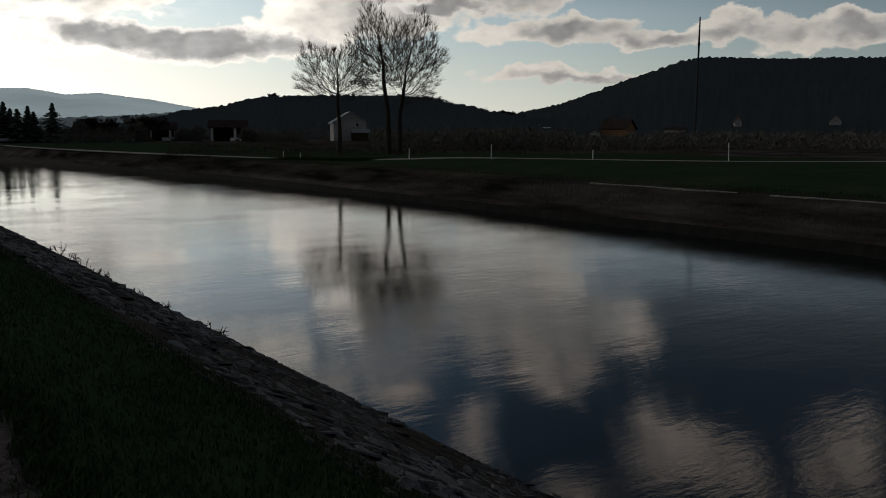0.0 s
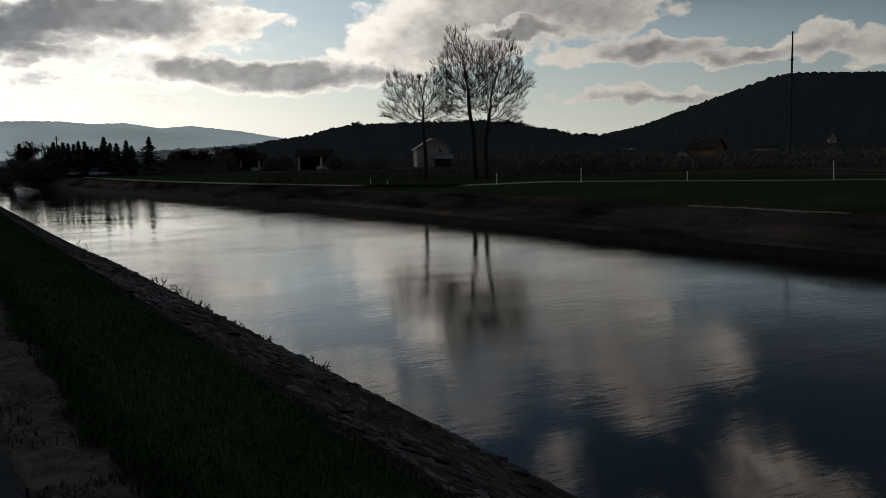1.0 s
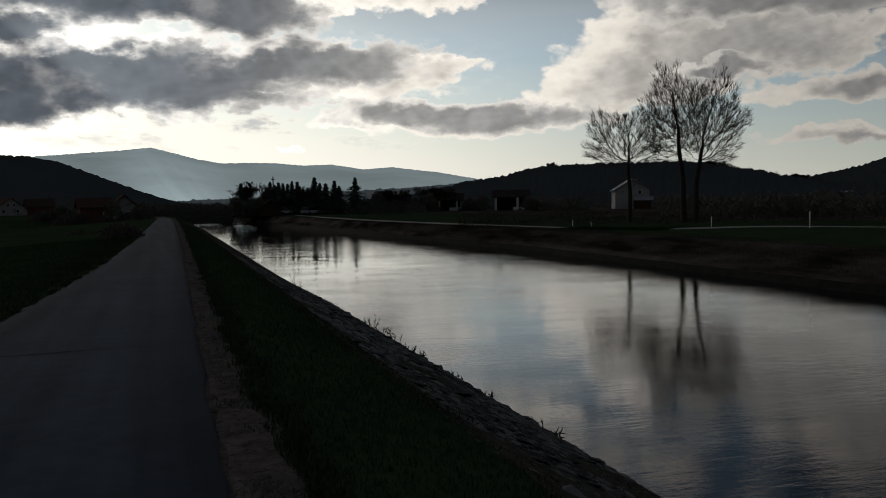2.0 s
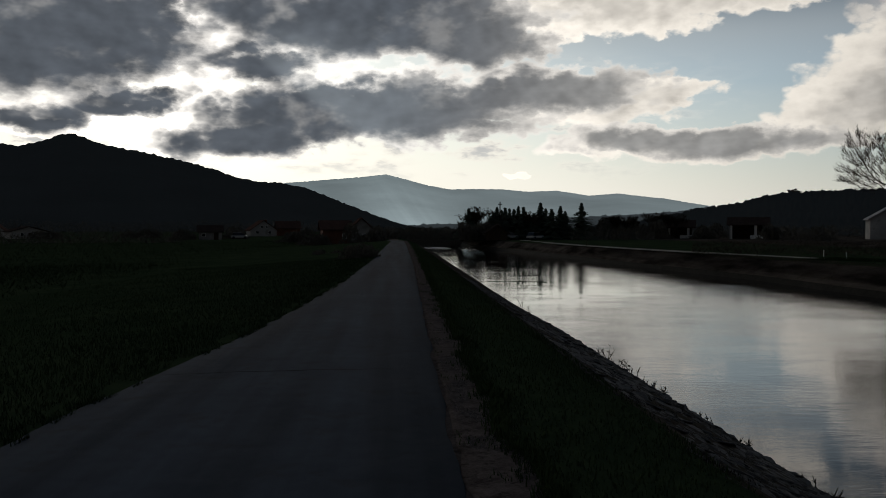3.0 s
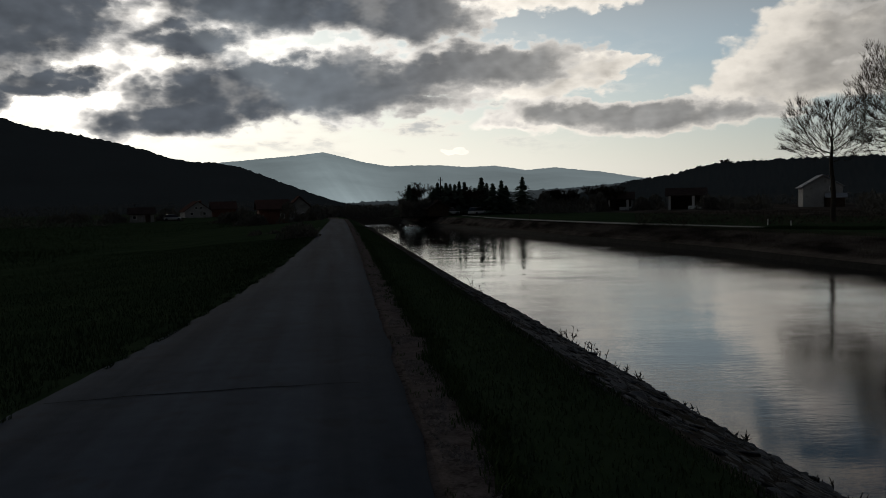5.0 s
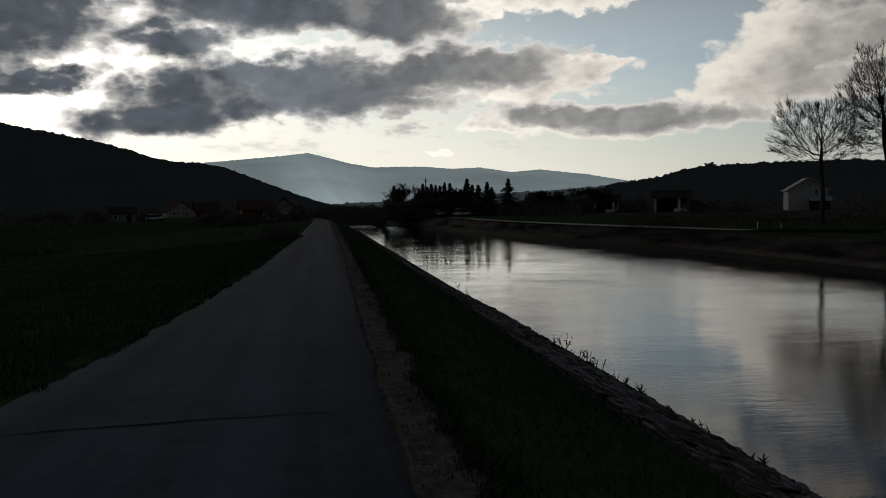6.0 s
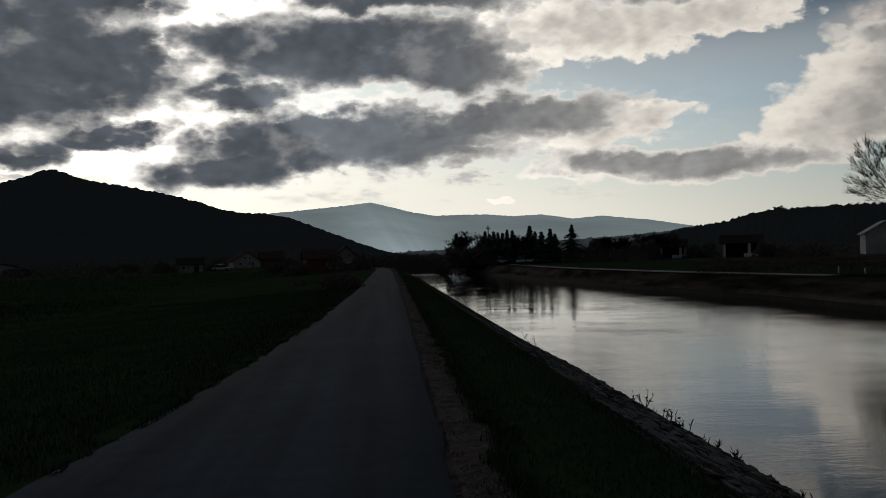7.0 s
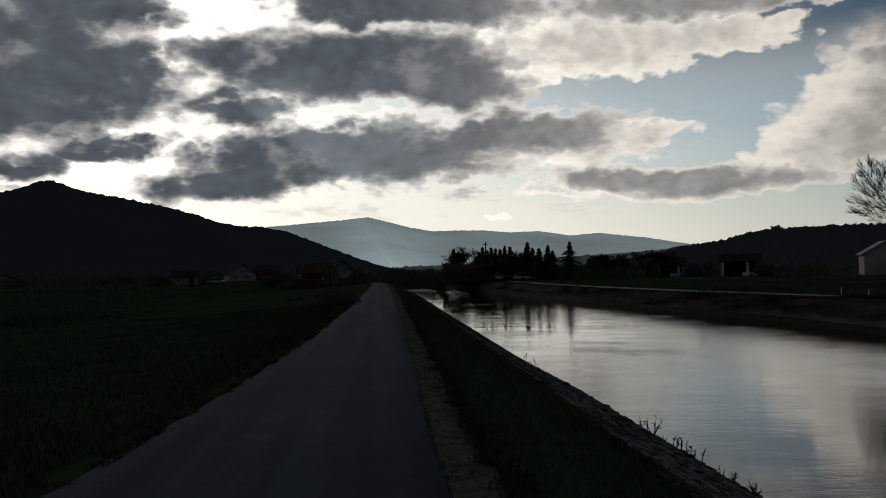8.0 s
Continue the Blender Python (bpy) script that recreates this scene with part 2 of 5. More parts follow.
def material(name, low, high, scale=1.0, rough=0.9, bump=0.0, bump_scale=20.0, metal=0.0, spots=None, spec=0.3, vary=0.0):
    """Colour between two tones by noise at two scales, with relief; vary: lightness by object."""
    m = bpy.data.materials.new(name)
    m.use_nodes = True
    tree = m.node_tree
    N = nodes_of(tree)
    bsdf = tree.nodes["Principled BSDF"]
    where = N("ShaderNodeTexCoord").outputs["Object"]
    a = N("ShaderNodeTexNoise", where, None, scale, 5.0, 0.6).outputs[0]
    b = N("ShaderNodeTexNoise", where, None, scale * 9.0, 4.0, 0.6).outputs[0]
    s = N("ShaderNodeMath", a, 0.62, None, operation="MULTIPLY").outputs[0]
    s = N("ShaderNodeMath", b, 0.38, s, operation="MULTIPLY_ADD").outputs[0]
    s = N("ShaderNodeMapRange", s, 0.34, 0.66, 0.0, 1.0).outputs[0]
    mixer = N("ShaderNodeMix", blend="MIX")
    tree.links.new(s, mixer.inputs[0])
    mixer.inputs[6].default_value, mixer.inputs[7].default_value = (*low, 1), (*high, 1)
    colour = mixer.outputs[2]
    if spots:
        tone, amount, size = spots
        c = N("ShaderNodeTexNoise", where, None, size, 3.0, 0.7).outputs[0]
        c = N("ShaderNodeMapRange", c, 0.56, 0.66, 0.0, amount).outputs[0]
        over = N("ShaderNodeMix", blend="MIX")
        tree.links.new(c, over.inputs[0])
        tree.links.new(colour, over.inputs[6])
        over.inputs[7].default_value = (*tone, 1)
        colour = over.outputs[2]
    if vary:
        r = N("ShaderNodeObjectInfo").outputs["Random"]
        r = N("ShaderNodeMapRange", r, 0.0, 1.0, 1 - vary, 1 + vary).outputs[0]
        hsv = N("ShaderNodeHueSaturation", 0.5, 1.0, r, 1.0, colour)
        colour = hsv.outputs[0]
    tree.links.new(colour, bsdf.inputs["Base Color"])
    bsdf.inputs["Roughness"].default_value = rough
    bsdf.inputs["Metallic"].default_value = metal
    bsdf.inputs["Specular IOR Level"].default_value = spec
    if bump:
        h = N("ShaderNodeTexNoise", where, None, bump_scale, 6.0, 0.65).outputs[0]
        bn = N("ShaderNodeBump", bump, 0.02)
        tree.links.new(h, bn.inputs["Height"])
        tree.links.new(bn.outputs[0], bsdf.inputs["Normal"])
    return m


GRASS = material("grass_ground", (0.019, 0.032, 0.017), (0.038, 0.053, 0.028), 0.35, 1.0, 0.15, 14, spec=0.0)
FIELD_BLADE = material("field_blades", (0.017, 0.032, 0.013), (0.036, 0.053, 0.023), 0.8, 1.0, spec=0.0)
BLADE = material("grass_blades", (0.028, 0.047, 0.020), (0.056, 0.079, 0.034), 0.5, 1.0, spec=0.0)
DRY = material("dry_grass", (0.036, 0.031, 0.027), (0.076, 0.064, 0.055), 0.5, 1.0, 0.3, 10, spec=0.0, spots=((0.030, 0.027, 0.020), 0.7, 0.8))
DRY_BLADE = material("dry_blades", (0.048, 0.039, 0.031), (0.10, 0.080, 0.064), 0.8, 1.0, spec=0.0)
ASPHALT = material("asphalt", (0.021, 0.030, 0.045), (0.033, 0.044, 0.062), 0.5, 0.95, 0.35, 90, spots=((0.024, 0.028, 0.035), 0.5, 2.2), spec=0.04)
GRAVEL = material("gravel", (0.038, 0.031, 0.029), (0.140, 0.118, 0.112), 5.0, 1.0, 0.4, 60, spots=((0.034, 0.030, 0.025), 0.85, 7.0), spec=0.0)
PEBBLE = material("pebbles", (0.06, 0.051, 0.047), (0.22, 0.19, 0.175), 9.0, 1.0, 0.3, 60, spec=0.0)
PALE_TRACK = material("pale_gravel_track", (0.20, 0.19, 0.17), (0.34, 0.32, 0.29), 1.0, 1.0, 0.6, 30, spec=0.0)
STONE = material("bank_stone", (0.040, 0.038, 0.038), (0.135, 0.130, 0.128), 4.0, 0.95, 0.9, 25, spots=((0.035, 0.032, 0.025), 0.8, 2.2), spec=0.1, vary=0.5)
BANK_EARTH = material("bank_earth", (0.030, 0.026, 0.022), (0.085, 0.074, 0.062), 3.0, 1.0, 1.0, 12, spec=0.0, spots=((0.025, 0.028, 0.015), 0.8, 1.5))
RUBBLE = material("bank_rubble", (0.034, 0.031, 0.028), (0.15, 0.14, 0.13), 9.0, 1.0, 0.5, 40, spec=0.0)
WET_EARTH = material("wet_bank_toe", (0.010, 0.010, 0.009), (0.024, 0.022, 0.019), 2.0, 0.9, 0.8, 10, spec=0.05)
BED = material("river_bed", (0.01, 0.012, 0.01), (0.02, 0.022, 0.018), 1.0, 1.0)
CONCRETE = material("concrete", (0.17, 0.165, 0.155), (0.32, 0.31, 0.29), 1.0, 0.9, 0.4, 30)
BARK = material("bark", (0.022, 0.018, 0.015), (0.055, 0.046, 0.038), 3.0, 0.95, 0.7, 16, spec=0.1)
TWIG = material("twigs", (0.028, 0.022, 0.017), (0.060, 0.048, 0.036), 3.0, 1.0, spec=0.0)
NEEDLE = material("fir_needles", (0.042, 0.056, 0.044), (0.088, 0.108, 0.075), 1.0, 0.95, spec=0.0)
BRUSH = material("brush", (0.075, 0.071, 0.062), (0.15, 0.136, 0.112), 1.0, 1.0, spec=0.0)
PLASTER = material("white_plaster", (0.24, 0.235, 0.23), (0.36, 0.352, 0.342), 0.5, 0.95, 0.2, 20, spots=((0.15, 0.14, 0.13), 0.6, 0.6), spec=0.1)
PLASTER_GREY = material("grey_plaster", (0.20, 0.196, 0.19), (0.30, 0.29, 0.28), 0.5, 0.95, 0.2, 20, spots=((0.14, 0.13, 0.12), 0.6, 0.6), spec=0.05)
ORANGE = material("ochre_plaster", (0.20, 0.11, 0.06), (0.29, 0.16, 0.085), 0.5, 0.9, 0.2, 20)
BRICK_WALL = material("raw_brick_wall", (0.10, 0.042, 0.028), (0.17, 0.070, 0.045), 1.2, 0.95, 0.5, 14)
TILE = material("roof_tiles", (0.055, 0.034, 0.029), (0.10, 0.058, 0.048), 1.0, 1.0, 0.5, 12, spec=0.0)
TILE_DARK = material("dark_roof_tiles", (0.030, 0.022, 0.020), (0.06, 0.045, 0.04), 1.0, 1.0, 0.5, 12, spec=0.0)
TILE_PALE = material("pale_roof", (0.22, 0.22, 0.23), (0.34, 0.34, 0.35), 1.0, 0.8, 0.3, 12, spec=0.1)
DARK_WOOD = material("dark_timber", (0.03, 0.022, 0.016), (0.07, 0.05, 0.035), 2.0, 0.95, 0.3, 20, spec=0.05)
PAINT_WHITE = material("white_paint", (0.60, 0.59, 0.57), (0.78, 0.77, 0.74), 1.0, 0.7, 0.1, 30, spec=0.2)
STEEL = material("weathered_steel", (0.03, 0.03, 0.032), (0.06, 0.06, 0.062), 1.0, 0.9, 0.1, 30, spec=0.05)
TAR = material("old_tar", (0.012, 0.012, 0.013), (0.022, 0.022, 0.023), 3.0, 1.0, spec=0.0)
RUBBER = material("rubber", (0.012, 0.012, 0.012), (0.025, 0.025, 0.025), 3.0, 0.8)
CAR_WHITE = material("white_car_paint", (0.36, 0.36, 0.36), (0.44, 0.44, 0.44), 0.5, 0.25, spec=0.5)


def streaked(mat, scale, lo, hi):
    """Long wear streaks along y, laid over the base colour."""
    tree = mat.node_tree
    N = nodes_of(tree)
    socket = tree.nodes["Principled BSDF"].inputs["Base Color"]
    colour = socket.links[0].from_socket
    where = N("ShaderNodeVectorMath", N("ShaderNodeTexCoord").outputs["Object"], scale, operation="MULTIPLY").outputs[0]
    n = N("ShaderNodeTexNoise", where, None, 1.0, 4.0, 0.55).outputs[0]
    n = N("ShaderNodeMapRange", n, 0.35, 0.68, lo, hi).outputs[0]
    both = N("ShaderNodeHueSaturation", 0.5, 1.0, n, 1.0, colour)
    tree.links.new(both.outputs[0], socket)


streaked(ASPHALT, (1.5, 0.05, 1.0), 0.80, 1.6)
streaked(DRY, (0.5, 0.16, 1.0), 0.35, 1.7)
streaked(DRY_BLADE, (0.5, 0.16, 1.0), 0.35, 1.7)


def window_glass():
    m = bpy.data.materials.new("dark_window_glass")
    m.use_nodes = True
    b = m.node_tree.nodes["Principled BSDF"]
    b.inputs["Base Color"].default_value = (0.012, 0.014, 0.016, 1)
    b.inputs["Roughness"].default_value = 0.06
    return m


WINDOW = window_glass()


def water_material():
    m = bpy.data.materials.new("river_water")
    m.use_nodes = True
    tree = m.node_tree
    N = nodes_of(tree)
    b = tree.nodes["Principled BSDF"]
    b.inputs["Base Color"].default_value = (0.004, 0.007, 0.008, 1)
    b.inputs["IOR"].default_value = 1.40
    where = N("ShaderNodeTexCoord").outputs["Object"]
    # drifting patches, some ruffled, some smooth; the current runs along the far side and breaks the mirror there
    patch = N("ShaderNodeTexNoise", N("ShaderNodeVectorMath", where, (0.8, 1.9, 1.0), operation="MULTIPLY").outputs[0], None, 0.16, 4.0, 0.6).outputs[0]
    ruffle = N("ShaderNodeMapRange", patch, 0.40, 0.66, 0.0, 1.0).outputs[0]
    across = N("ShaderNodeSeparateXYZ", where).outputs[0]
    current = N("ShaderNodeMapRange", across, 8.0, 20.0, 0.0, 1.0, interp="SMOOTHSTEP").outputs[0]
    rough = N("ShaderNodeMath", ruffle, 0.02, N("ShaderNodeMath", current, 0.015, 0.012, operation="MULTIPLY_ADD").outputs[0], operation="MULTIPLY_ADD").outputs[0]
    tree.links.new(rough, b.inputs["Roughness"])
    turned = N("ShaderNodeVectorMath", where, (0.8, 0.8, 1.0), operation="MULTIPLY").outputs[0]
    swell = N("ShaderNodeTexNoise", turned, None, 0.55, 2.0, 0.4, 0.5, 0.0, 0.5).outputs[0]
    small = N("ShaderNodeTexNoise", N("ShaderNodeVectorMath", where, (0.5, 1.6, 1.0), operation="MULTIPLY").outputs[0], None, 3.4, 5.0, 0.62).outputs[0]
    small = N("ShaderNodeMath", small, N("ShaderNodeMath", ruffle, 0.8, 0.2, operation="MULTIPLY_ADD").outputs[0], operation="MULTIPLY").outputs[0]
    height = N("ShaderNodeMath", small, 0.34, N("ShaderNodeMath", swell, 0.75, operation="MULTIPLY").outputs[0], operation="MULTIPLY_ADD").outputs[0]
    chop = N("ShaderNodeTexNoise", N("ShaderNodeVectorMath", where, (0.7, 1.4, 1.0), operation="MULTIPLY").outputs[0], None, 5.5, 4.0, 0.6).outputs[0]
    height = N("ShaderNodeMath", N("ShaderNodeMath", chop, current, operation="MULTIPLY").outputs[0], 0.13, height, operation="MULTIPLY_ADD").outputs[0]
    # upstream the water slides in long ridges across the river
    along = N("ShaderNodeSeparateXYZ", where).outputs[1]
    ridges = N("ShaderNodeTexNoise", N("ShaderNodeVectorMath", where, (0.07, 0.32, 1.0), operation="MULTIPLY").outputs[0], None, 1.0, 4.0, 0.55).outputs[0]
    ridges = N("ShaderNodeMath", ridges, N("ShaderNodeMapRange", along, 45.0, 85.0, 0.0, 0.75, interp="SMOOTHSTEP").outputs[0], operation="MULTIPLY").outputs[0]
    height = N("ShaderNodeMath", height, ridges, operation="ADD").outputs[0]
    bump = N("ShaderNodeBump", 0.085, 0.25)
    tree.links.new(height, bump.inputs["Height"])
    tree.links.new(bump.outputs[0], b.inputs["Normal"])
    return m


WATER = water_material()


def painted_haze(name, body, glow, strength, scale, sunward=0.0):
    """Far land with evening haze painted as emission; sunward paints beams into the valley."""
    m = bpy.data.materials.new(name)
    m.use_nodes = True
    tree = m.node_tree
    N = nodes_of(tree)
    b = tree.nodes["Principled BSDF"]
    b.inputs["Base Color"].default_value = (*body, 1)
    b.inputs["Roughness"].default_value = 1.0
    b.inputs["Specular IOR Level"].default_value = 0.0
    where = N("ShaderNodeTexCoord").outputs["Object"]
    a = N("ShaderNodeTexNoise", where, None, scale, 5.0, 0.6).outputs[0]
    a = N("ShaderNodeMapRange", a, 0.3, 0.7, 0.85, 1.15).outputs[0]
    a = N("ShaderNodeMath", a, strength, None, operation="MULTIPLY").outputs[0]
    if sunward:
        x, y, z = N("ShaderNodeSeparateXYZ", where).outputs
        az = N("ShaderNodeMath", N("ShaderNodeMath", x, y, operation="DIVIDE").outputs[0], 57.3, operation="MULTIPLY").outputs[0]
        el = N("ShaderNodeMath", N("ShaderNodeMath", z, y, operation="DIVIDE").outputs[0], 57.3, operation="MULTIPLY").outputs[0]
        # painted beams lean away from the sun, their glow strongest at the valley floor
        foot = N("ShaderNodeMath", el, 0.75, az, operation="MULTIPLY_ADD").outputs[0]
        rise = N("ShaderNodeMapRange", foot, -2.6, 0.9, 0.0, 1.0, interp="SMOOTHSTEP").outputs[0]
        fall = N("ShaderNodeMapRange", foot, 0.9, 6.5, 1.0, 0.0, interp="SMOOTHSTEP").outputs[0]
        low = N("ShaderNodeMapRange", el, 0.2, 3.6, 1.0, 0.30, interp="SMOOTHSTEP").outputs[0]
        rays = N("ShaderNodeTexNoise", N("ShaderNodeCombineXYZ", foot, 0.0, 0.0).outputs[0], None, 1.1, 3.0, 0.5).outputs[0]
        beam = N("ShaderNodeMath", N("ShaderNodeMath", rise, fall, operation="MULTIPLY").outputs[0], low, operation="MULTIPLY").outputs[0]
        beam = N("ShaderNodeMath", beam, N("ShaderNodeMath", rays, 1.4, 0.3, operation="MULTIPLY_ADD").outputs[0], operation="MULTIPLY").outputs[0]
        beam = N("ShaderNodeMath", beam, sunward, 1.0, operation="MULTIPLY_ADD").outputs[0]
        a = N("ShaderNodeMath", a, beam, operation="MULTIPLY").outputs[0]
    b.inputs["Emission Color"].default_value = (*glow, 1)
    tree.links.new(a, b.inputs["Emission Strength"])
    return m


# the mountain's haze and sunbeams are painted as blue-white emission
FAR_HAZE_GLOW = painted_haze("far_mountain_painted_haze", (0.05, 0.06, 0.06), (0.78, 0.95, 1.0), 0.195, 0.002, 0.65)
# weaker emission paints blue haze over the middle ridge
MID_HAZE_GLOW = painted_haze("distant_ridge_painted_haze", (0.03, 0.035, 0.035), (0.75, 0.9, 1.0), 0.035, 0.004)

# dark woods with a faint blue emission painted on for the haze
WOODS_HAZE_GLOW = painted_haze("dark_wooded_slope_haze_glow", (0.014, 0.015, 0.013), (0.62, 0.80, 1.0), 0.0046, 0.02)

# ------------------------------------------------------------------ helpers for building


def mesh_of(name, bm, mat):
    me = bpy.data.meshes.new(name)
    bm.to_mesh(me)
    bm.free()
    me.materials.append(mat)
    return me


def thing(name, label, category, group="", at=(0, 0, 0), turn=0.0, kind=""):
    ob = new(name)
    ob.empty_display_size = 0.2
    ob.matrix_world = pose(*at, 0, 0, turn)
    return tagged(ob, label, category, group, kind)


def part(name, bm, mat, parent, label="", smooth=False):
    ob = new(name, mesh_of(name, bm, mat))
    if smooth:
        ob.data.polygons.foreach_set("use_smooth", [True] * len(ob.data.polygons))
    ob.parent = parent
    return tagged(ob, label)


def solid(name, bm, mat, label, category, kind="", group="", smooth=False):
    ob = new(name, mesh_of(name, bm, mat))
    if smooth:
        ob.data.polygons.foreach_set("use_smooth", [True] * len(ob.data.polygons))
    return tagged(ob, label, category, group, kind)


def soup(name, verts, faces, mat, smooth=False):
    """A mesh from plain lists or arrays."""
    me = bpy.data.meshes.new(name)
    me.from_pydata([tuple(map(float, v)) for v in verts], [], [tuple(map(int, q)) for q in faces])
    me.materials.append(mat)
    if smooth:
        me.polygons.foreach_set("use_smooth", [True] * len(me.polygons))
    return me


def box(bm, x0, y0, z0, x1, y1, z1, bevel=0.0):
    r = bmesh.ops.create_cube(bm, size=1.0, matrix=Matrix.Translation(((x0 + x1) / 2, (y0 + y1) / 2, (z0 + z1) / 2)) @ Matrix.Diagonal((x1 - x0, y1 - y0, z1 - z0, 1)))
    if bevel:
        edges = list({e for v in r["verts"] for e in v.link_edges})
        bmesh.ops.bevel(bm, geom=edges, offset=bevel, segments=2, affect="EDGES", profile=0.7)
    return bm


def a_box(*a, bevel=0.0):
    return box(bmesh.new(), *a, bevel=bevel)


def tube(bm, p, q, r0, r1, sides=8):
    p, q = Vector(p), Vector(q)
    d = q - p
    m = Matrix.Translation((p + q) / 2) @ d.to_track_quat("Z", "Y").to_matrix().to_4x4()
    bmesh.ops.create_cone(bm, cap_ends=True, segments=sides, radius1=r0, radius2=r1, depth=d.length, matrix=m)
    return bm


def lerp_rows(rows, y):
    """Piecewise straight value by y from short (y, value) rows."""
    ys, vs = zip(*rows)
    return float(np.interp(y, ys, vs))


# ------------------------------------------------------------------ the lie of the land
WATER_Z = -2.2
NEAR_SHORE = [(-80, 6.15), (30, 6.15), (40, 5.8), (60, 5.15), (100, 4.7), (150, 4.6), (163, 6.5), (172, 12.0), (180, 14.0)]
FAR_SHORE = [(-80, 26.5), (24, 26.2), (57, 26.1), (71, 24.6), (89, 22.6), (119, 20.2), (150, 17.0), (172, 15.0), (180, 14.4)]
ROAD_LEFT = [(-80, -3.0), (4, -2.9), (6.2, -2.83), (8.1, -2.62), (11.4, -2.25), (15.6, -1.93), (24.6, -1.5), (42, -1.1), (104, -0.4), (130, -1.2)]
ROAD_RIGHT = [(-80, 0.40), (4, 0.42), (12, 0.50), (20, 0.60), (36, 0.80), (75, 1.05), (104, 1.1), (130, 0.4)]
FAR_Z = -0.6


def far_rise(x, y):
    """The far fields stand a little higher where the river is nearest."""
    a, b = min(1.0, max(0.0, (x - 31.5) / 6.0)), min(1.0, max(0.0, (70.0 - y) / 32.0))
    return 0.4 * a * a * (3 - 2 * a) * b * b * (3 - 2 * b)


def shoulder(y):
    """Width of the worn strip beside the asphalt."""
    return float(np.interp(y, (1.0, 7.0), (0.54, 0.42)))


def near_shore(y):
    return lerp_rows(NEAR_SHORE, y)


def far_shore(y):
    return lerp_rows(FAR_SHORE, y)


def road_z(y):
    """The road falls away gently past a hundred metres."""
    return -0.012 * min(60.0, max(0.0, y - 100.0))

# ------------------------------------------------------------------ ground: one sheet, from the fields through the river bed


def build_ground():
    ys = list(np.arange(-60, 0, 4.0)) + list(np.arange(0, 60, 1.5)) + list(np.arange(60, 200, 5.0)) + [200, 230, 280, 350, 450, 600, 900, 1400, 2200, 3200, 4700]
    ys = [-3000, -900, -300, -120] + ys
    verts, faces, mats = [], [], []
    cols = None
    for y in ys:
        k = min(1.0, max(0.0, (188.0 - y) / 20.0))
        n, f = near_shore(y), far_shore(y)
        rl, rr, rz = lerp_rows(ROAD_LEFT, y), lerp_rows(ROAD_RIGHT, y), road_z(y)
        low = -1.0
        bw = float(np.interp(y, (40, 55, 150), (3.9, 2.0, 1.5)))
        wob = 0.10 * noise.noise(Vector((0.0, y * 0.35, 0.0))) + 0.06 * noise.noise(Vector((5.0, y * 1.3, 0.0)))
        wob2 = 0.35 * noise.noise(Vector((9.0, y * 0.12, 0.0))) + 0.2 * noise.noise(Vector((3.0, y * 0.6, 0.0)))
        sec = [(-4700, low, 0), (-1200, low, 0), (-300, low, 0), (-90, low, 0), (-40, low - 0.05, 0), (-22, low, 0), (-14, -0.85, 0), (-9, -0.62, 0),
               (-6, -0.36, 0), (rl - 1.6, -0.13, 0), (rl - 0.75, -0.05, 0), (rl - 0.22, -0.025, 0), (rl + 0.1, -0.03, 5), (rr - 0.1, -0.03, 5), (rr + 0.33 + wob * 0.4, -0.018, 0),
               (rr + 0.75, -0.02, 0), (1.75, -0.06, 0), (2.2, -0.15 + wob * 0.2, 0), (2.55 + wob, -0.30, 1), (3.6, -0.30 - 1.9 * 0.29 * k, 1), (4.8, -0.30 - 1.9 * 0.62 * k, 1),
               (n + 0.0, -0.30 - 1.9 * k, 1), (n + 1.2, -0.4 - 2.6 * k, 2), ((n + f) / 2, -0.4 - 2.9 * k, 2), (f - 1.2 + wob2, -0.4 - 2.5 * k, 2),
               (f + wob2, -0.85 - 1.35 * k, 6), (f + 0.16 + wob2, -0.85 - 0.98 * k, 3), (f + 0.5 * bw, -0.85 - 0.60 * k, 3), (f + bw, -0.86, 3), (f + bw + 0.45, -0.77, 0), (f + bw + 1.0, -0.67, 0), (f + bw + 1.6, FAR_Z - 0.02, 0),
               (f + 6.6, FAR_Z, 0), (f + 7.6, FAR_Z, 0), (f + 8.7, FAR_Z, 0), (f + 10, FAR_Z, 0), (f + 12, FAR_Z, 0), (f + 15, FAR_Z, 0), (f + 20, FAR_Z, 0), (f + 30, FAR_Z, 3), (f + 60, FAR_Z, 3), (f + 130, FAR_Z, 0), (f + 300, FAR_Z, 0), (f + 900, FAR_Z, 0), (4700, FAR_Z, 0)]
        cols = len(sec)
        for x, z, m in sec:
            fade = rz if -20 < x < 6 else 0.0
            soft = 0.02 * noise.noise(Vector((x * 0.7, y * 0.7, 2.0))) if abs(x) < 40 and not (rl - 0.5 < x < rr + 0.4) else 0.0
            verts.append((x, y, z + fade + soft + (far_rise(x, y) if x > f + bw else 0.0)))
        mats.append([m for _, _, m in sec])
    for j in range(len(ys) - 1):
        for i in range(cols - 1):
            a = j * cols + i
            faces.append((a, a + 1, a + cols + 1, a + cols))
    me = soup("ground", verts, faces, GRASS, True)
    for m in (BANK_EARTH, BED, DRY, ASPHALT, GRAVEL, WET_EARTH):
        me.materials.append(m)
    idx = [mats[j][i] for j in range(len(ys) - 1) for i in range(cols - 1)]
    me.polygons.foreach_set("material_index", idx)
    tagged(new("ground", me), "dark grassy river plain with dry grass on the far bank", "ground", kind="structure")


build_ground()


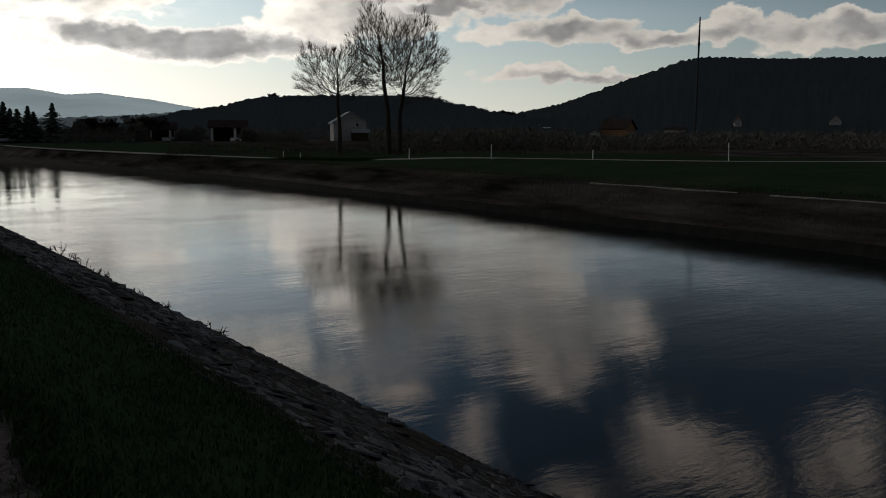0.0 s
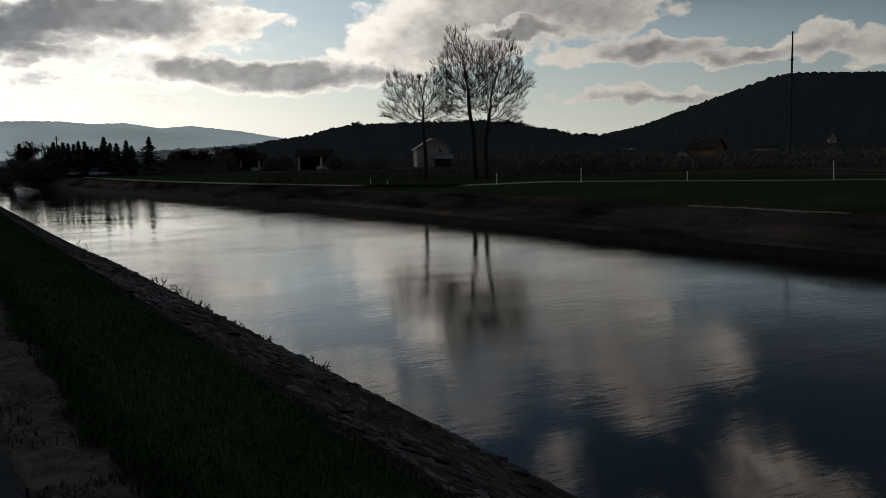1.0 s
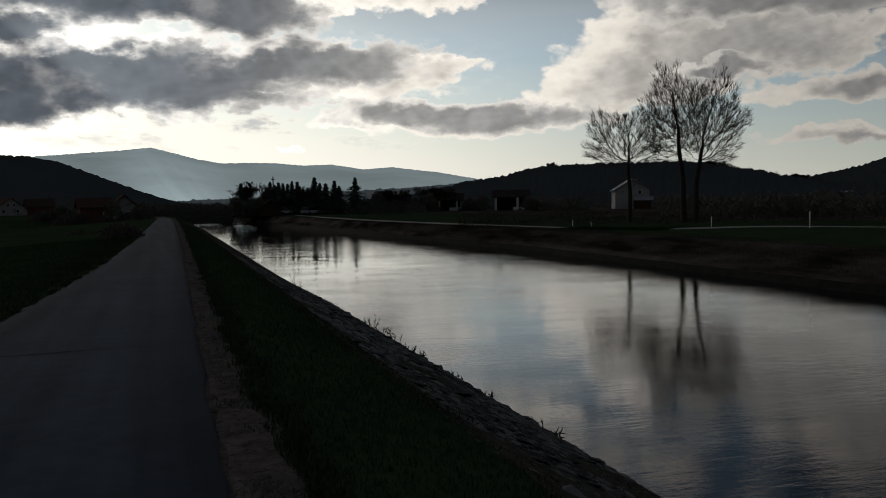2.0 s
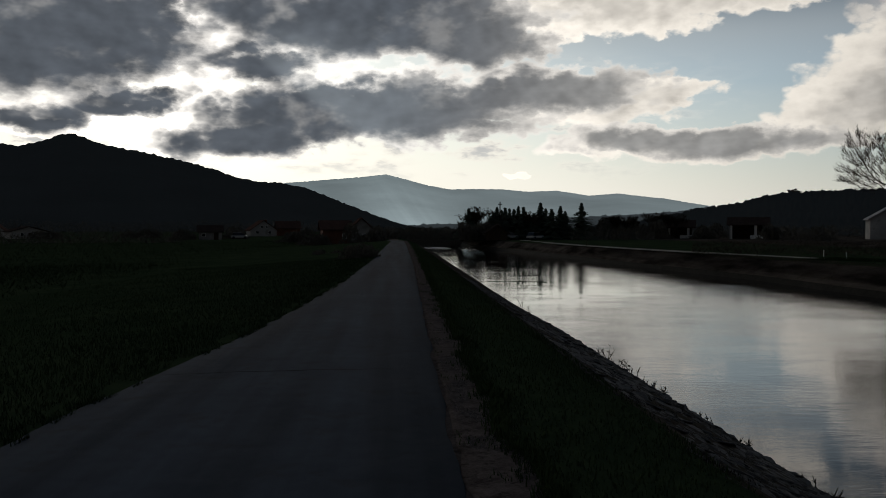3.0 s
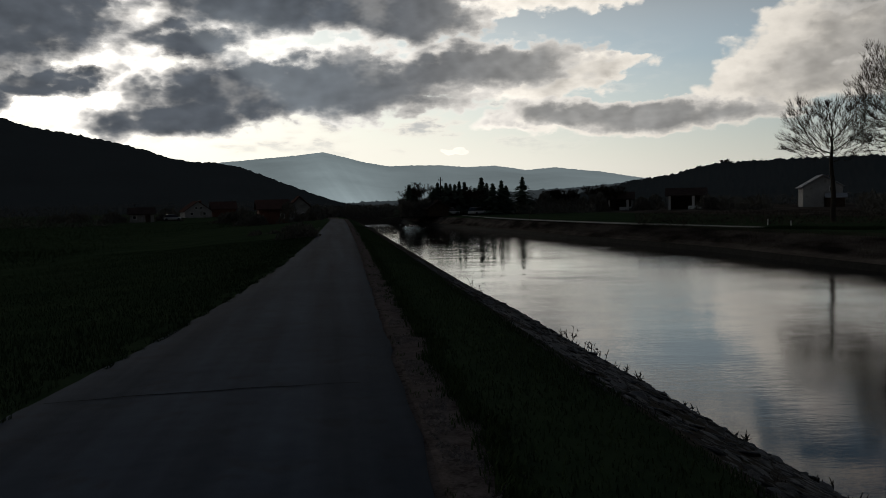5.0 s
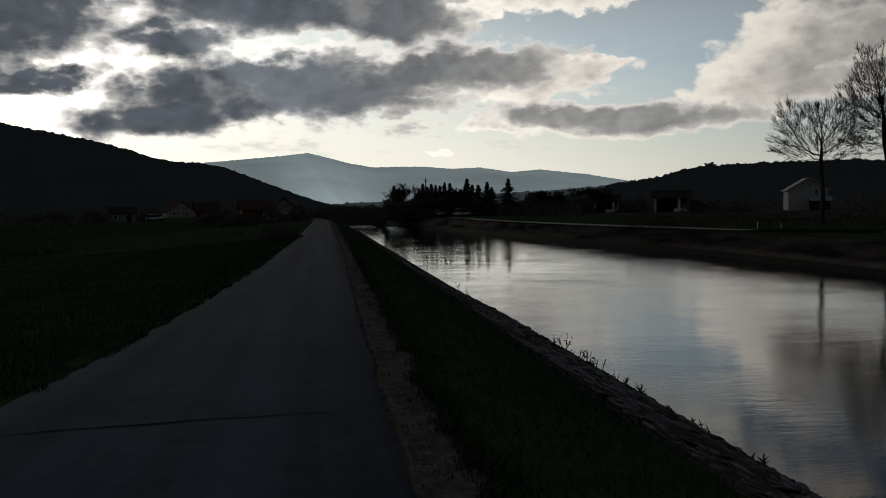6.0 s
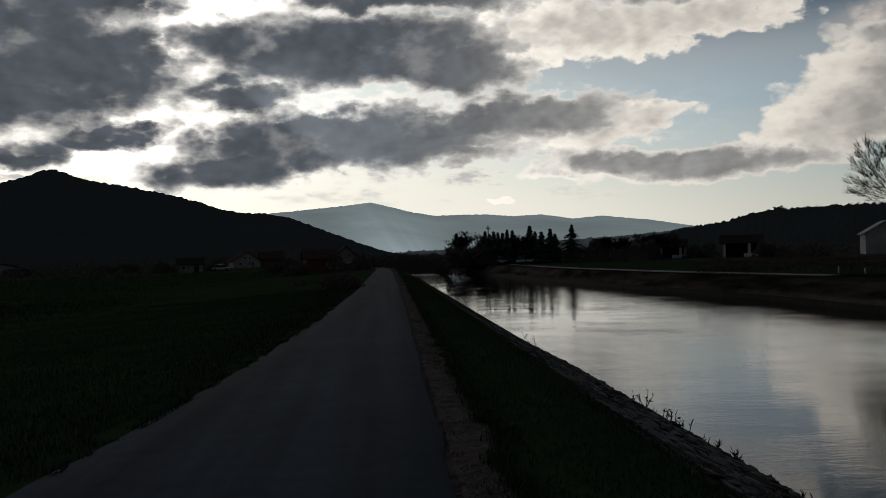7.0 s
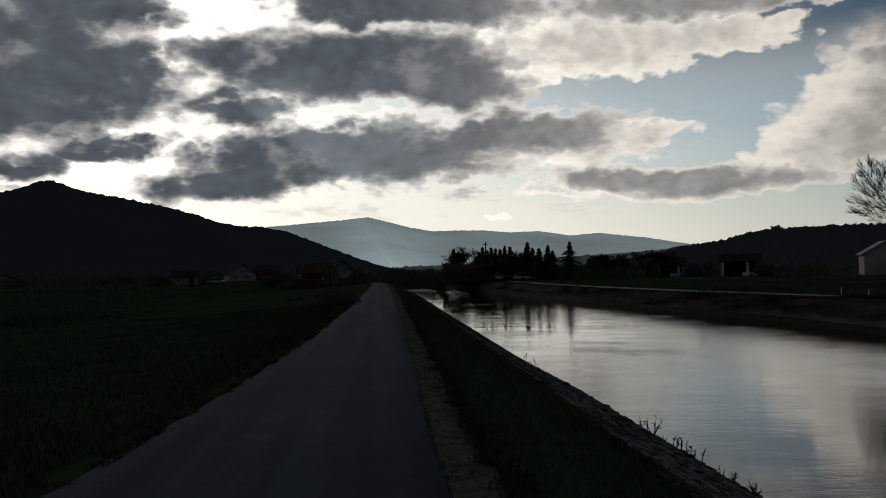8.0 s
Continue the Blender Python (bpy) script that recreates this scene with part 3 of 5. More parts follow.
def strip(name, left, right, ys, z, mat, label, category, crown=0.0, edge=0.0, across=6):
    verts, faces = [], []
    for y in ys:
        a, b = left(y), right(y)
        a -= min(edge, 0.05) * (noise.noise(Vector((1.0, y * 1.7, 0))) + 0.5 * noise.noise(Vector((1.0, y * 6.0, 0))))
        b += edge * (noise.noise(Vector((7.0, y * 0.8, 0))) + 0.5 * noise.noise(Vector((7.0, y * 2.6, 0))))
        for i in range(across + 1):
            u = i / across
            verts.append((a + (b - a) * u, y, z(y) + crown * (1 - (2 * u - 1) ** 2)))
        # the edge turns down, so that the strip has a thickness
        verts.append((b + 0.02, y, z(y) - 0.06))
        verts.append((a - 0.02, y, z(y) - 0.06))
    w = across + 3
    for j in range(len(ys) - 1):
        for i in range(across + 1):
            p = j * w + i
            faces.append((p, p + 1, p + w + 1, p + w))
        p = j * w + across + 2
        faces.append((p, j * w, (j + 1) * w, p + w))
    ob = new(name, soup(name, verts, faces, mat, True))
    return tagged(ob, label, category, kind="structure")


fine_ys = list(np.arange(-40, 30, 0.25)) + list(np.arange(30, 131, 1.0))
strip("road", lambda y: lerp_rows(ROAD_LEFT, y), lambda y: lerp_rows(ROAD_RIGHT, y), fine_ys, lambda y: road_z(y) + 0.0, ASPHALT,
      "narrow dark grey asphalt road beside the river", "road", crown=0.02, edge=0.05)
strip("gravel_shoulder", lambda y: lerp_rows(ROAD_RIGHT, y) + 0.05, lambda y: lerp_rows(ROAD_RIGHT, y) + shoulder(y), fine_ys, lambda y: road_z(y) - 0.012, GRAVEL,
      "worn strip of brown earth and pale gravel along the asphalt", "road shoulder", edge=0.16, across=4)


def build_crack():
    """A thin open joint across the road."""
    rnd = random.Random(4)
    xs = np.linspace(-2.5, 0.1, 26)
    verts, faces = [], []
    for i, x in enumerate(xs):
        y = 8.35 + 0.08 * (x + 1.2) + 0.02 * rnd.uniform(-1, 1)
        w = 0.011 * (1 - abs(x + 1.2) / 1.9) + 0.003
        u = (x + 2.62) / 3.1
        z = 0.02 * (1 - (2 * u - 1) ** 2) + 0.0045
        verts += [(x, y - w, z), (x, y + w, z)]
        if i:
            faces.append((2 * i - 2, 2 * i, 2 * i + 1, 2 * i - 1))
    ob = new("road_joint", soup("road_joint", verts, faces, TAR))
    tagged(ob, "thin dark tar-filled crack across the asphalt", "road joint", kind="structure")


build_crack()

# the river
verts, faces = [], []
wy = list(np.arange(-80, 190, 3.0))
for y in wy:
    verts += [(near_shore(y) - 1.2, y, WATER_Z), (far_shore(y) + 1.5, y, WATER_Z)]
for j in range(len(wy) - 1):
    faces.append((2 * j, 2 * j + 1, 2 * j + 3, 2 * j + 2))
tagged(new("river", soup("river", verts, faces, WATER)), "calm dark river mirroring the clouds", "water", kind="structure")



def rapids(name, x0, x1, y0, y1, rise, label):
    """A short slope of broken water where the river drops over a sill."""
    bm = bmesh.new()
    cols, rows = 24, 4
    grid = []
    for j in range(rows + 1):
        for i in range(cols + 1):
            u, v = i / cols, j / rows
            end = min(1.0, 8 * u, 8 * (1 - u))
            x, y = x0 + (x1 - x0) * u, y0 + (y1 - y0) * v * end
            grid.append(bm.verts.new((x, y, WATER_Z + 0.01 + rise * v * end + 0.012 * noise.noise(Vector((x * 2, y * 2, 0))))))
    for j in range(rows):
        for i in range(cols):
            a = j * (cols + 1) + i
            bm.faces.new((grid[a], grid[a + 1], grid[a + cols + 2], grid[a + cols + 1]))
    return solid(name, bm, WATER, label, "water", "structure", smooth=True)


rapids("rapids", 4.9, 10.2, 149.5, 153.5, 0.22, "bright broken water where the river drops over a sill")
rapids("rapids_east", 11.4, 12.8, 149.5, 152.5, 0.16, "small patch of bright broken water upstream")

# the track on the far side: along the bank, then off across the fields
TRACK = [(22.3, 146.0), (23.6, 107.0), (26.2, 82.0), (28.6, 68.0), (30.9, 57.0), (34.3, 47.5), (40.2, 35.4), (46.2, 26.8), (54.7, 21.2), (66.0, 14.0), (95.0, -3.0), (130.0, -24.0)]


def build_track():
    pts = [Vector((x, y, 0)) for x, y in TRACK]
    dense = []
    for i in range(len(pts) - 1):
        p0, p1, p2, p3 = pts[max(0, i - 1)], pts[i], pts[i + 1], pts[min(len(pts) - 1, i + 2)]
        for s in range(10):
            u = s / 10
            dense.append(0.5 * (2 * p1 + (p2 - p0) * u + (2 * p0 - 5 * p1 + 4 * p2 - p3) * u * u + (3 * p1 - p0 - 3 * p2 + p3) * u ** 3))
    verts, faces = [], []
    for i, p in enumerate(dense):
        d = (dense[min(i + 1, len(dense) - 1)] - dense[max(i - 1, 0)]).normalized()
        side = Vector((d.y, -d.x, 0))
        w = float(np.interp(p.y, (50, 75), (0.42, 0.22))) + 0.12 * noise.noise(Vector((i * 0.6, 0, 0)))
        for s, z in ((-w - 0.3, -0.68), (-w, -0.58), (0, -0.56), (w, -0.58), (w + 0.3, -0.68)):
            q = p + side * s
            verts.append((q.x, q.y, z + far_rise(q.x, q.y)))
        if i:
            a = (i - 1) * 5
            faces += [(a + k, a + 5 + k, a + 6 + k, a + 1 + k) for k in range(4)]
    tagged(new("track", soup("track", verts, faces, PALE_TRACK, True)), "pale gravel farm track on the far bank", "track", kind="structure")


build_track()


def build_lip():
    """The thin concrete kerb at the top of the far bank's slope."""
    verts, faces = [], []
    ys = np.arange(4, 24, 0.5)
    for i, y in enumerate(ys):
        x = far_shore(y) + 4.0 + 0.05 * math.sin(y * 1.3)
        for dx, z in ((-0.07, -0.92), (-0.07, -0.815), (0.07, -0.805), (0.07, -0.92)):
            verts.append((x + dx, y, z + 0.02 * noise.noise(Vector((y, 0, 3)))))
        if i and noise.noise(Vector((y * 0.31, 4.0, 8.0))) > (-0.05 if y < 17 else -0.5):
            a = (i - 1) * 4
            faces += [(a + k, a + 1 + k, a + 5 + k, a + 4 + k) for k in range(3)]
    tagged(new("bank_kerb", soup("bank_kerb", verts, faces, CONCRETE)), "thin pale concrete kerb along the bank top", "kerb", kind="structure")


build_lip()

# ------------------------------------------------------------------ hills


def at_polar(az, dist, z=0.0, y0=None):
    """A place by bearing and distance from where the walk passes when it faces that way."""
    if y0 is None:
        y0 = float(np.interp(az, (-10, 20, 30, 50), (0.3, 0.0, -3.4, -4.5)))
    return (dist * math.sin(radians(az)), y0 + dist * math.cos(radians(az)), z)


def hill(name, profile, dist, deep, mat, label, rough, cols=420, rows=22, tree=0.0, kind="structure"):
    """A ridge whose crest has the given (azimuth, elevation) outline at that distance; it slopes down towards the viewer."""
    az0, az1 = profile[0][0], profile[-1][0]
    azs, els = zip(*profile)
    verts, faces = [], []
    for j in range(rows + 2):
        for i in range(cols + 1):
            az = az0 + (az1 - az0) * i / cols
            crest = 1.6 + dist * math.tan(radians(float(np.interp(az, azs, els))))
            if j <= rows:
                u = j / rows
                d = dist - deep * (1 - u)
                z = -3 + (crest + 3) * (u ** 0.85)
            else:
                d, z = dist + deep * 0.5, -3.0
            x, y, _ = at_polar(az, d)
            if 0 < j <= rows:
                s = 1.0 / rough
                z += 0.18 * rough * noise.noise(Vector((x * s * 0.25, y * s * 0.25, 1.0))) * u if j < rows else 0.0
                z += (-0.55 * tree if j == rows else 0.0) + (tree if j >= rows - 1 else 0.5 * tree) * (noise.noise(Vector((x / (tree * 2.2), y / (tree * 2.2), 4.0))) + 0.6 * noise.noise(Vector((x / tree, y / tree, 7.0))))
            verts.append((x, y, z))
    w = cols + 1
    for j in range(rows + 1):
        for i in range(cols):
            a = j * w + i
            faces.append((a, a + 1, a + w + 1, a + w))
    ob = new(name, soup(name, verts, faces, mat, True))
    return tagged(ob, label, "hill" if "mountain" not in name else "mountain", kind=kind)


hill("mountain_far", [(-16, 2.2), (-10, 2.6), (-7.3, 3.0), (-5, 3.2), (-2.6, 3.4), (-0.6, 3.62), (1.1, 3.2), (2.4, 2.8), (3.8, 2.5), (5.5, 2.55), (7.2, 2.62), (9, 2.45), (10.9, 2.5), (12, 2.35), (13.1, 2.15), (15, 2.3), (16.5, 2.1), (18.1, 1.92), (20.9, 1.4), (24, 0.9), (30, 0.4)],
     4600, 1500, FAR_HAZE_GLOW, "blue forested mountain chain with painted haze in the distance", 160, tree=3)
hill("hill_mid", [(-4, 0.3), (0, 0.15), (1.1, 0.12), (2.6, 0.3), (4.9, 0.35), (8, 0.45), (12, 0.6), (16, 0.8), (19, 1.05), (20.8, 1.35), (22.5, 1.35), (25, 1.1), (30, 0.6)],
     1500, 400, MID_HAZE_GLOW, "low wooded ridge with painted blue haze behind the village", 60, tree=3)
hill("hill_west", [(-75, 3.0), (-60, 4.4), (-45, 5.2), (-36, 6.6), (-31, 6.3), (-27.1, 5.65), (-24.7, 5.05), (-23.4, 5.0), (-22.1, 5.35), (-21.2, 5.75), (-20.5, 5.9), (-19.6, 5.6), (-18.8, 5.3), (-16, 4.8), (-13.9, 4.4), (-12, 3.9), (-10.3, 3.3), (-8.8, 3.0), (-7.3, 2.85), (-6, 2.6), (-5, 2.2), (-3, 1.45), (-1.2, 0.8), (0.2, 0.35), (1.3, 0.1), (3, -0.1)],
     1700, 1150, WOODS_HAZE_GLOW, "dark wooded mountain slope with a small peak", 90, cols=560, tree=3)
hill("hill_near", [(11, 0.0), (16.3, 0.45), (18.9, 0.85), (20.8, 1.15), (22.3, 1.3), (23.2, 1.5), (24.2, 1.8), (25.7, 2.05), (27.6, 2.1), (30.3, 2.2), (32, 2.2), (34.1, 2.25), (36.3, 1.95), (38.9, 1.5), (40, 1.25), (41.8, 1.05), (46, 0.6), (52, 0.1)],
     480, 230, WOODS_HAZE_GLOW, "low dark wooded hill behind the houses", 30, cols=1100, tree=1.0)
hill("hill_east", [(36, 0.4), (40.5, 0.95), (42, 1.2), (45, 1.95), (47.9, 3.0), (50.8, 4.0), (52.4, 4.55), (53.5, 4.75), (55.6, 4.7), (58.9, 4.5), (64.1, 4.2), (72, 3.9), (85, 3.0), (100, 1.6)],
     950, 600, WOODS_HAZE_GLOW, "broad dark wooded hill with a flat top", 60, cols=900, tree=1.8)

# ------------------------------------------------------------------ trees


class Limbs:
    """Gathers tapered tubes into one mesh."""

    def __init__(self):
        self.v, self.f = [], []

    def tube(self, pts, radii, sides):
        base = len(self.v)
        n = len(pts)
        for i, (p, r) in enumerate(zip(pts, radii)):
            d = pts[min(i + 1, n - 1)] - pts[max(i - 1, 0)]
            d = d.normalized() if d.length > 1e-6 else Vector((0, 0, 1))
            a = d.orthogonal().normalized()
            b = d.cross(a)
            for k in range(sides):
                t = 2 * math.pi * k / sides
                self.v.append(p + (a * math.cos(t) + b * math.sin(t)) * r)
        for i in range(n - 1):
            for k in range(sides):
                c = base + i * sides
                self.f.append((c + k, c + (k + 1) % sides, c + sides + (k + 1) % sides, c + sides + k))

    def mesh(self, name, mat):
        return soup(name, self.v, self.f, mat, True)


def grow(thick, thin, rnd, p, d, length, radius, depth, spread, up, lean, budget):
    """A limb with its forks; thick limbs and thin twigs go to meshes of their own."""
    steps = 4 if depth > 1 else 3
    pts, radii = [p.copy()], [radius]
    q = p.copy()
    for s in range(steps):
        d = (d + Vector((rnd.uniform(-1, 1), rnd.uniform(-1, 1), rnd.uniform(-0.6, 1) + up)) * 0.13 + lean * 0.05).normalized()
        q = q + d * (length / steps)
        pts.append(q.copy())
        radii.append(max(budget, radius * (1 - 0.42 * (s + 1) / steps)))
    big = radius > 0.028 and depth > 1
    (thick if big else thin).tube(pts, radii, 7 if radius > 0.08 else (5 if big else 3))
    if depth <= 0:
        return
    n = rnd.choice((2, 3, 3)) if depth > 1 else rnd.choice((3, 4, 4))
    for k in range(n):
        i = rnd.choice((2, 3, 4)) if k else steps
        i = min(i, len(pts) - 1)
        ang = rnd.uniform(0.28, 0.75) * spread * (0.55 if k == 0 else 1.0)
        side = d.orthogonal().normalized()
        side.rotate(Matrix.Rotation(rnd.uniform(0, 2 * math.pi), 3, d))
        nd = (d * math.cos(ang) + side * math.sin(ang) + Vector((0, 0, up * 0.35))).normalized()
        grow(thick, thin, rnd, pts[i], nd, length * rnd.uniform(0.66, 0.86), radii[i] * (0.82 if k == 0 else rnd.uniform(0.5, 0.68)), depth - 1, spread, up, lean, budget)


def bare_tree(label, at, height, trunk, radius, seed, depth=6, spread=1.0, up=0.5, lean=(0, 0, 0), limbs=4, group="bare trees", first=0.27, crown=None, shift=0.0, fat=0.008):
    rnd = random.Random(seed)
    thick, thin = Limbs(), Limbs()
    foot = Vector((0, 0, -0.15))
    lean = Vector(lean)
    pts, radii = [foot], [radius * 1.5]
    steps = 6
    for s in range(1, steps + 1):
        u = s / steps
        pts.append(Vector((lean.x * u * trunk * 0.35 + 0.06 * rnd.uniform(-1, 1), lean.y * u * trunk * 0.35 + 0.06 * rnd.uniform(-1, 1), trunk * u)))
        radii.append(radius * (1.12 - 0.35 * u))
    thick.tube(pts, radii, 9)
    for k in range(limbs):
        i = steps if k < 2 else rnd.choice((steps - 1, steps, steps))
        a = 2 * math.pi * (k + rnd.uniform(-0.2, 0.2)) / limbs
        tilt = rnd.uniform(0.15, 0.3) if k == 0 else rnd.uniform(0.45, 0.85) * spread
        d = Vector((math.sin(tilt) * math.cos(a), math.sin(tilt) * math.sin(a), math.cos(tilt))) + lean * 0.25
        grow(thick, thin, rnd, pts[i], d.normalized(), (height - trunk) * first * (1.15 if k == 0 else 1.0), radii[i] * (0.8 if k == 0 else 0.58), depth, spread, up, lean, fat)
    # scaled so that the top reaches its height
    top = max(v.z for v in thin.v)
    s = (height - trunk) / (top - trunk)
    reach = sorted(abs(v.x - pts[-1].x) for v in thin.v)[int(len(thin.v) * 0.97)]
    wide = crown / reach if crown else 1.0
    for store in (thick, thin):
        for v in store.v:
            if v.z > trunk:
                u = min(1.0, (v.z - trunk) / 1.2)
                v.z = trunk + (v.z - trunk) * s
                v.x = pts[-1].x + (v.x - pts[-1].x) * (1 + (wide - 1) * u) + shift * u * (v.z - trunk) / (height - trunk)
                v.y = pts[-1].y + (v.y - pts[-1].y) * (1 + (wide - 1) * u)
    t = thing("bare_tree", label, "tree", group, at)
    for name, store, mat in (("trunk", thick, BARK), ("crown", thin, TWIG)):
        ob = new(name, store.mesh(name, mat))
        ob.parent = t
    return t


def fir_meshes(seed, height=9.0, wide=1.9):
    """Trunk and needle sprays of one spruce."""
    rnd = random.Random(seed)
    trunk = Limbs()
    trunk.tube([Vector((0, 0, -0.1)), Vector((0, 0, height * 0.5)), Vector((0, 0, height * 0.98))], [0.17, 0.1, 0.015], 7)
    v, f = [], []
    z = height * 0.06
    while z < height * 0.985:
        u = z / height
        reach = wide * (1 - u) ** 1.05 * rnd.uniform(0.5, 1.3) + 0.03
        n = max(4, int(11 * (1 - u) + 3))
        for k in range(n):
            a = 2 * math.pi * (k + rnd.uniform(-0.4, 0.4)) / n
            r = reach * rnd.uniform(0.45, 1.25)
            if rnd.random() < 0.12:
                continue
            out = Vector((math.cos(a), math.sin(a), 0))
            side = Vector((-out.y, out.x, 0))
            tip = out * r + Vector((0, 0, z - r * rnd.uniform(0.1, 0.4)))
            for s in range(4):
                w0 = 0.25 + s * 0.25
                mid = out * r * (w0 - 0.22) + Vector((0, 0, z - r * 0.25 * w0 + 0.05))
                end = out * r * w0 + Vector((0, 0, z - r * 0.3 * w0 - rnd.uniform(0.03, 0.22)))
                sw = (0.26 + 0.17 * r) * (1.15 - 0.65 * w0)
                b = len(v)
                v += [mid, end + side * sw * rnd.uniform(0.5, 1.1), tip * 0.15 + end * 0.85 + out * 0.1, end - side * sw * rnd.uniform(0.5, 1.1), mid + Vector((0, 0, rnd.uniform(0.1, 0.3)))]
                f += [(b, b + 1, b + 2), (b, b + 2, b + 3), (b + 4, b + 1, b + 3)]
        z += 0.24 + 0.12 * (1 - u)
    v.append(Vector((0, 0, height)))
    b = len(v)
    v += [Vector((0.06, 0, height * 0.93)), Vector((-0.05, 0.05, height * 0.93)), Vector((-0.02, -0.06, height * 0.93))]
    f += [(b - 1, b, b + 1), (b - 1, b + 1, b + 2), (b - 1, b + 2, b)]
    return trunk.mesh("trunk", BARK), soup("crown", v, f, NEEDLE)


def fir(label, at, meshes, height_scale=1.0, wide=1.0, turn=0.0):
    t = thing("fir_tree", label, "tree", "firs by the hamlet", at, turn)
    for name, me in zip(("trunk", "crown"), meshes):
        ob = new(name, me)
        ob.parent = t
        ob.scale = (wide, wide, height_scale)
    return t


def twig_cloud(rnd, n, wide, deep, high, size):
    """Many small crossed slivers filling an uneven mound."""
    v, f = [], []
    lumps = [(rnd.uniform(-0.8, 0.8) * wide, rnd.uniform(-0.8, 0.8) * deep, rnd.uniform(0.35, 1.0)) for _ in range(5)]
    while len(f) < n:
        lx, ly, lh = rnd.choice(lumps)
        x, y = lx + rnd.gauss(0, 0.3) * wide, ly + rnd.gauss(0, 0.3) * deep
        fall = max(0.12, 1 - ((x - lx) / wide) ** 2 * 2.2)
        z = rnd.uniform(0, 1) ** 0.8 * high * lh * fall
        d = Vector((rnd.uniform(-1, 1), rnd.uniform(-1, 1), rnd.uniform(0.2, 1.8))).normalized() * size * rnd.uniform(0.5, 1.4)
        s = Vector((rnd.uniform(-1, 1), rnd.uniform(-1, 1), rnd.uniform(-0.3, 0.3))).normalized() * size * 0.22
        p = Vector((x, y, z))
        b = len(v)
        v += [p - s, p + s, p + d]
        f.append((b, b + 1, b + 2))
    return v, f


def shrub(label, at, wide, deep, high, seed, n=1400, size=0.4, mat=None, group="shrubs", turn=0.0):
    rnd = random.Random(seed)
    v, f = twig_cloud(rnd, n, wide, deep, high, size)
    t = thing("shrub", label, "shrub", group, at, turn)
    ob = new("foliage", soup("foliage", v, f, mat or BRUSH))
    ob.parent = t
    for k in range(3):
        stem = Limbs()
        p = Vector((rnd.uniform(-0.5, 0.5) * wide, rnd.uniform(-0.5, 0.5) * deep, -0.1))
        stem.tube([p, p + Vector((rnd.uniform(-0.2, 0.2), rnd.uniform(-0.2, 0.2), high * 0.6))], [0.05, 0.015], 5)
        o = new("stem", stem.mesh("stem", BARK))
        o.parent = t
    return t


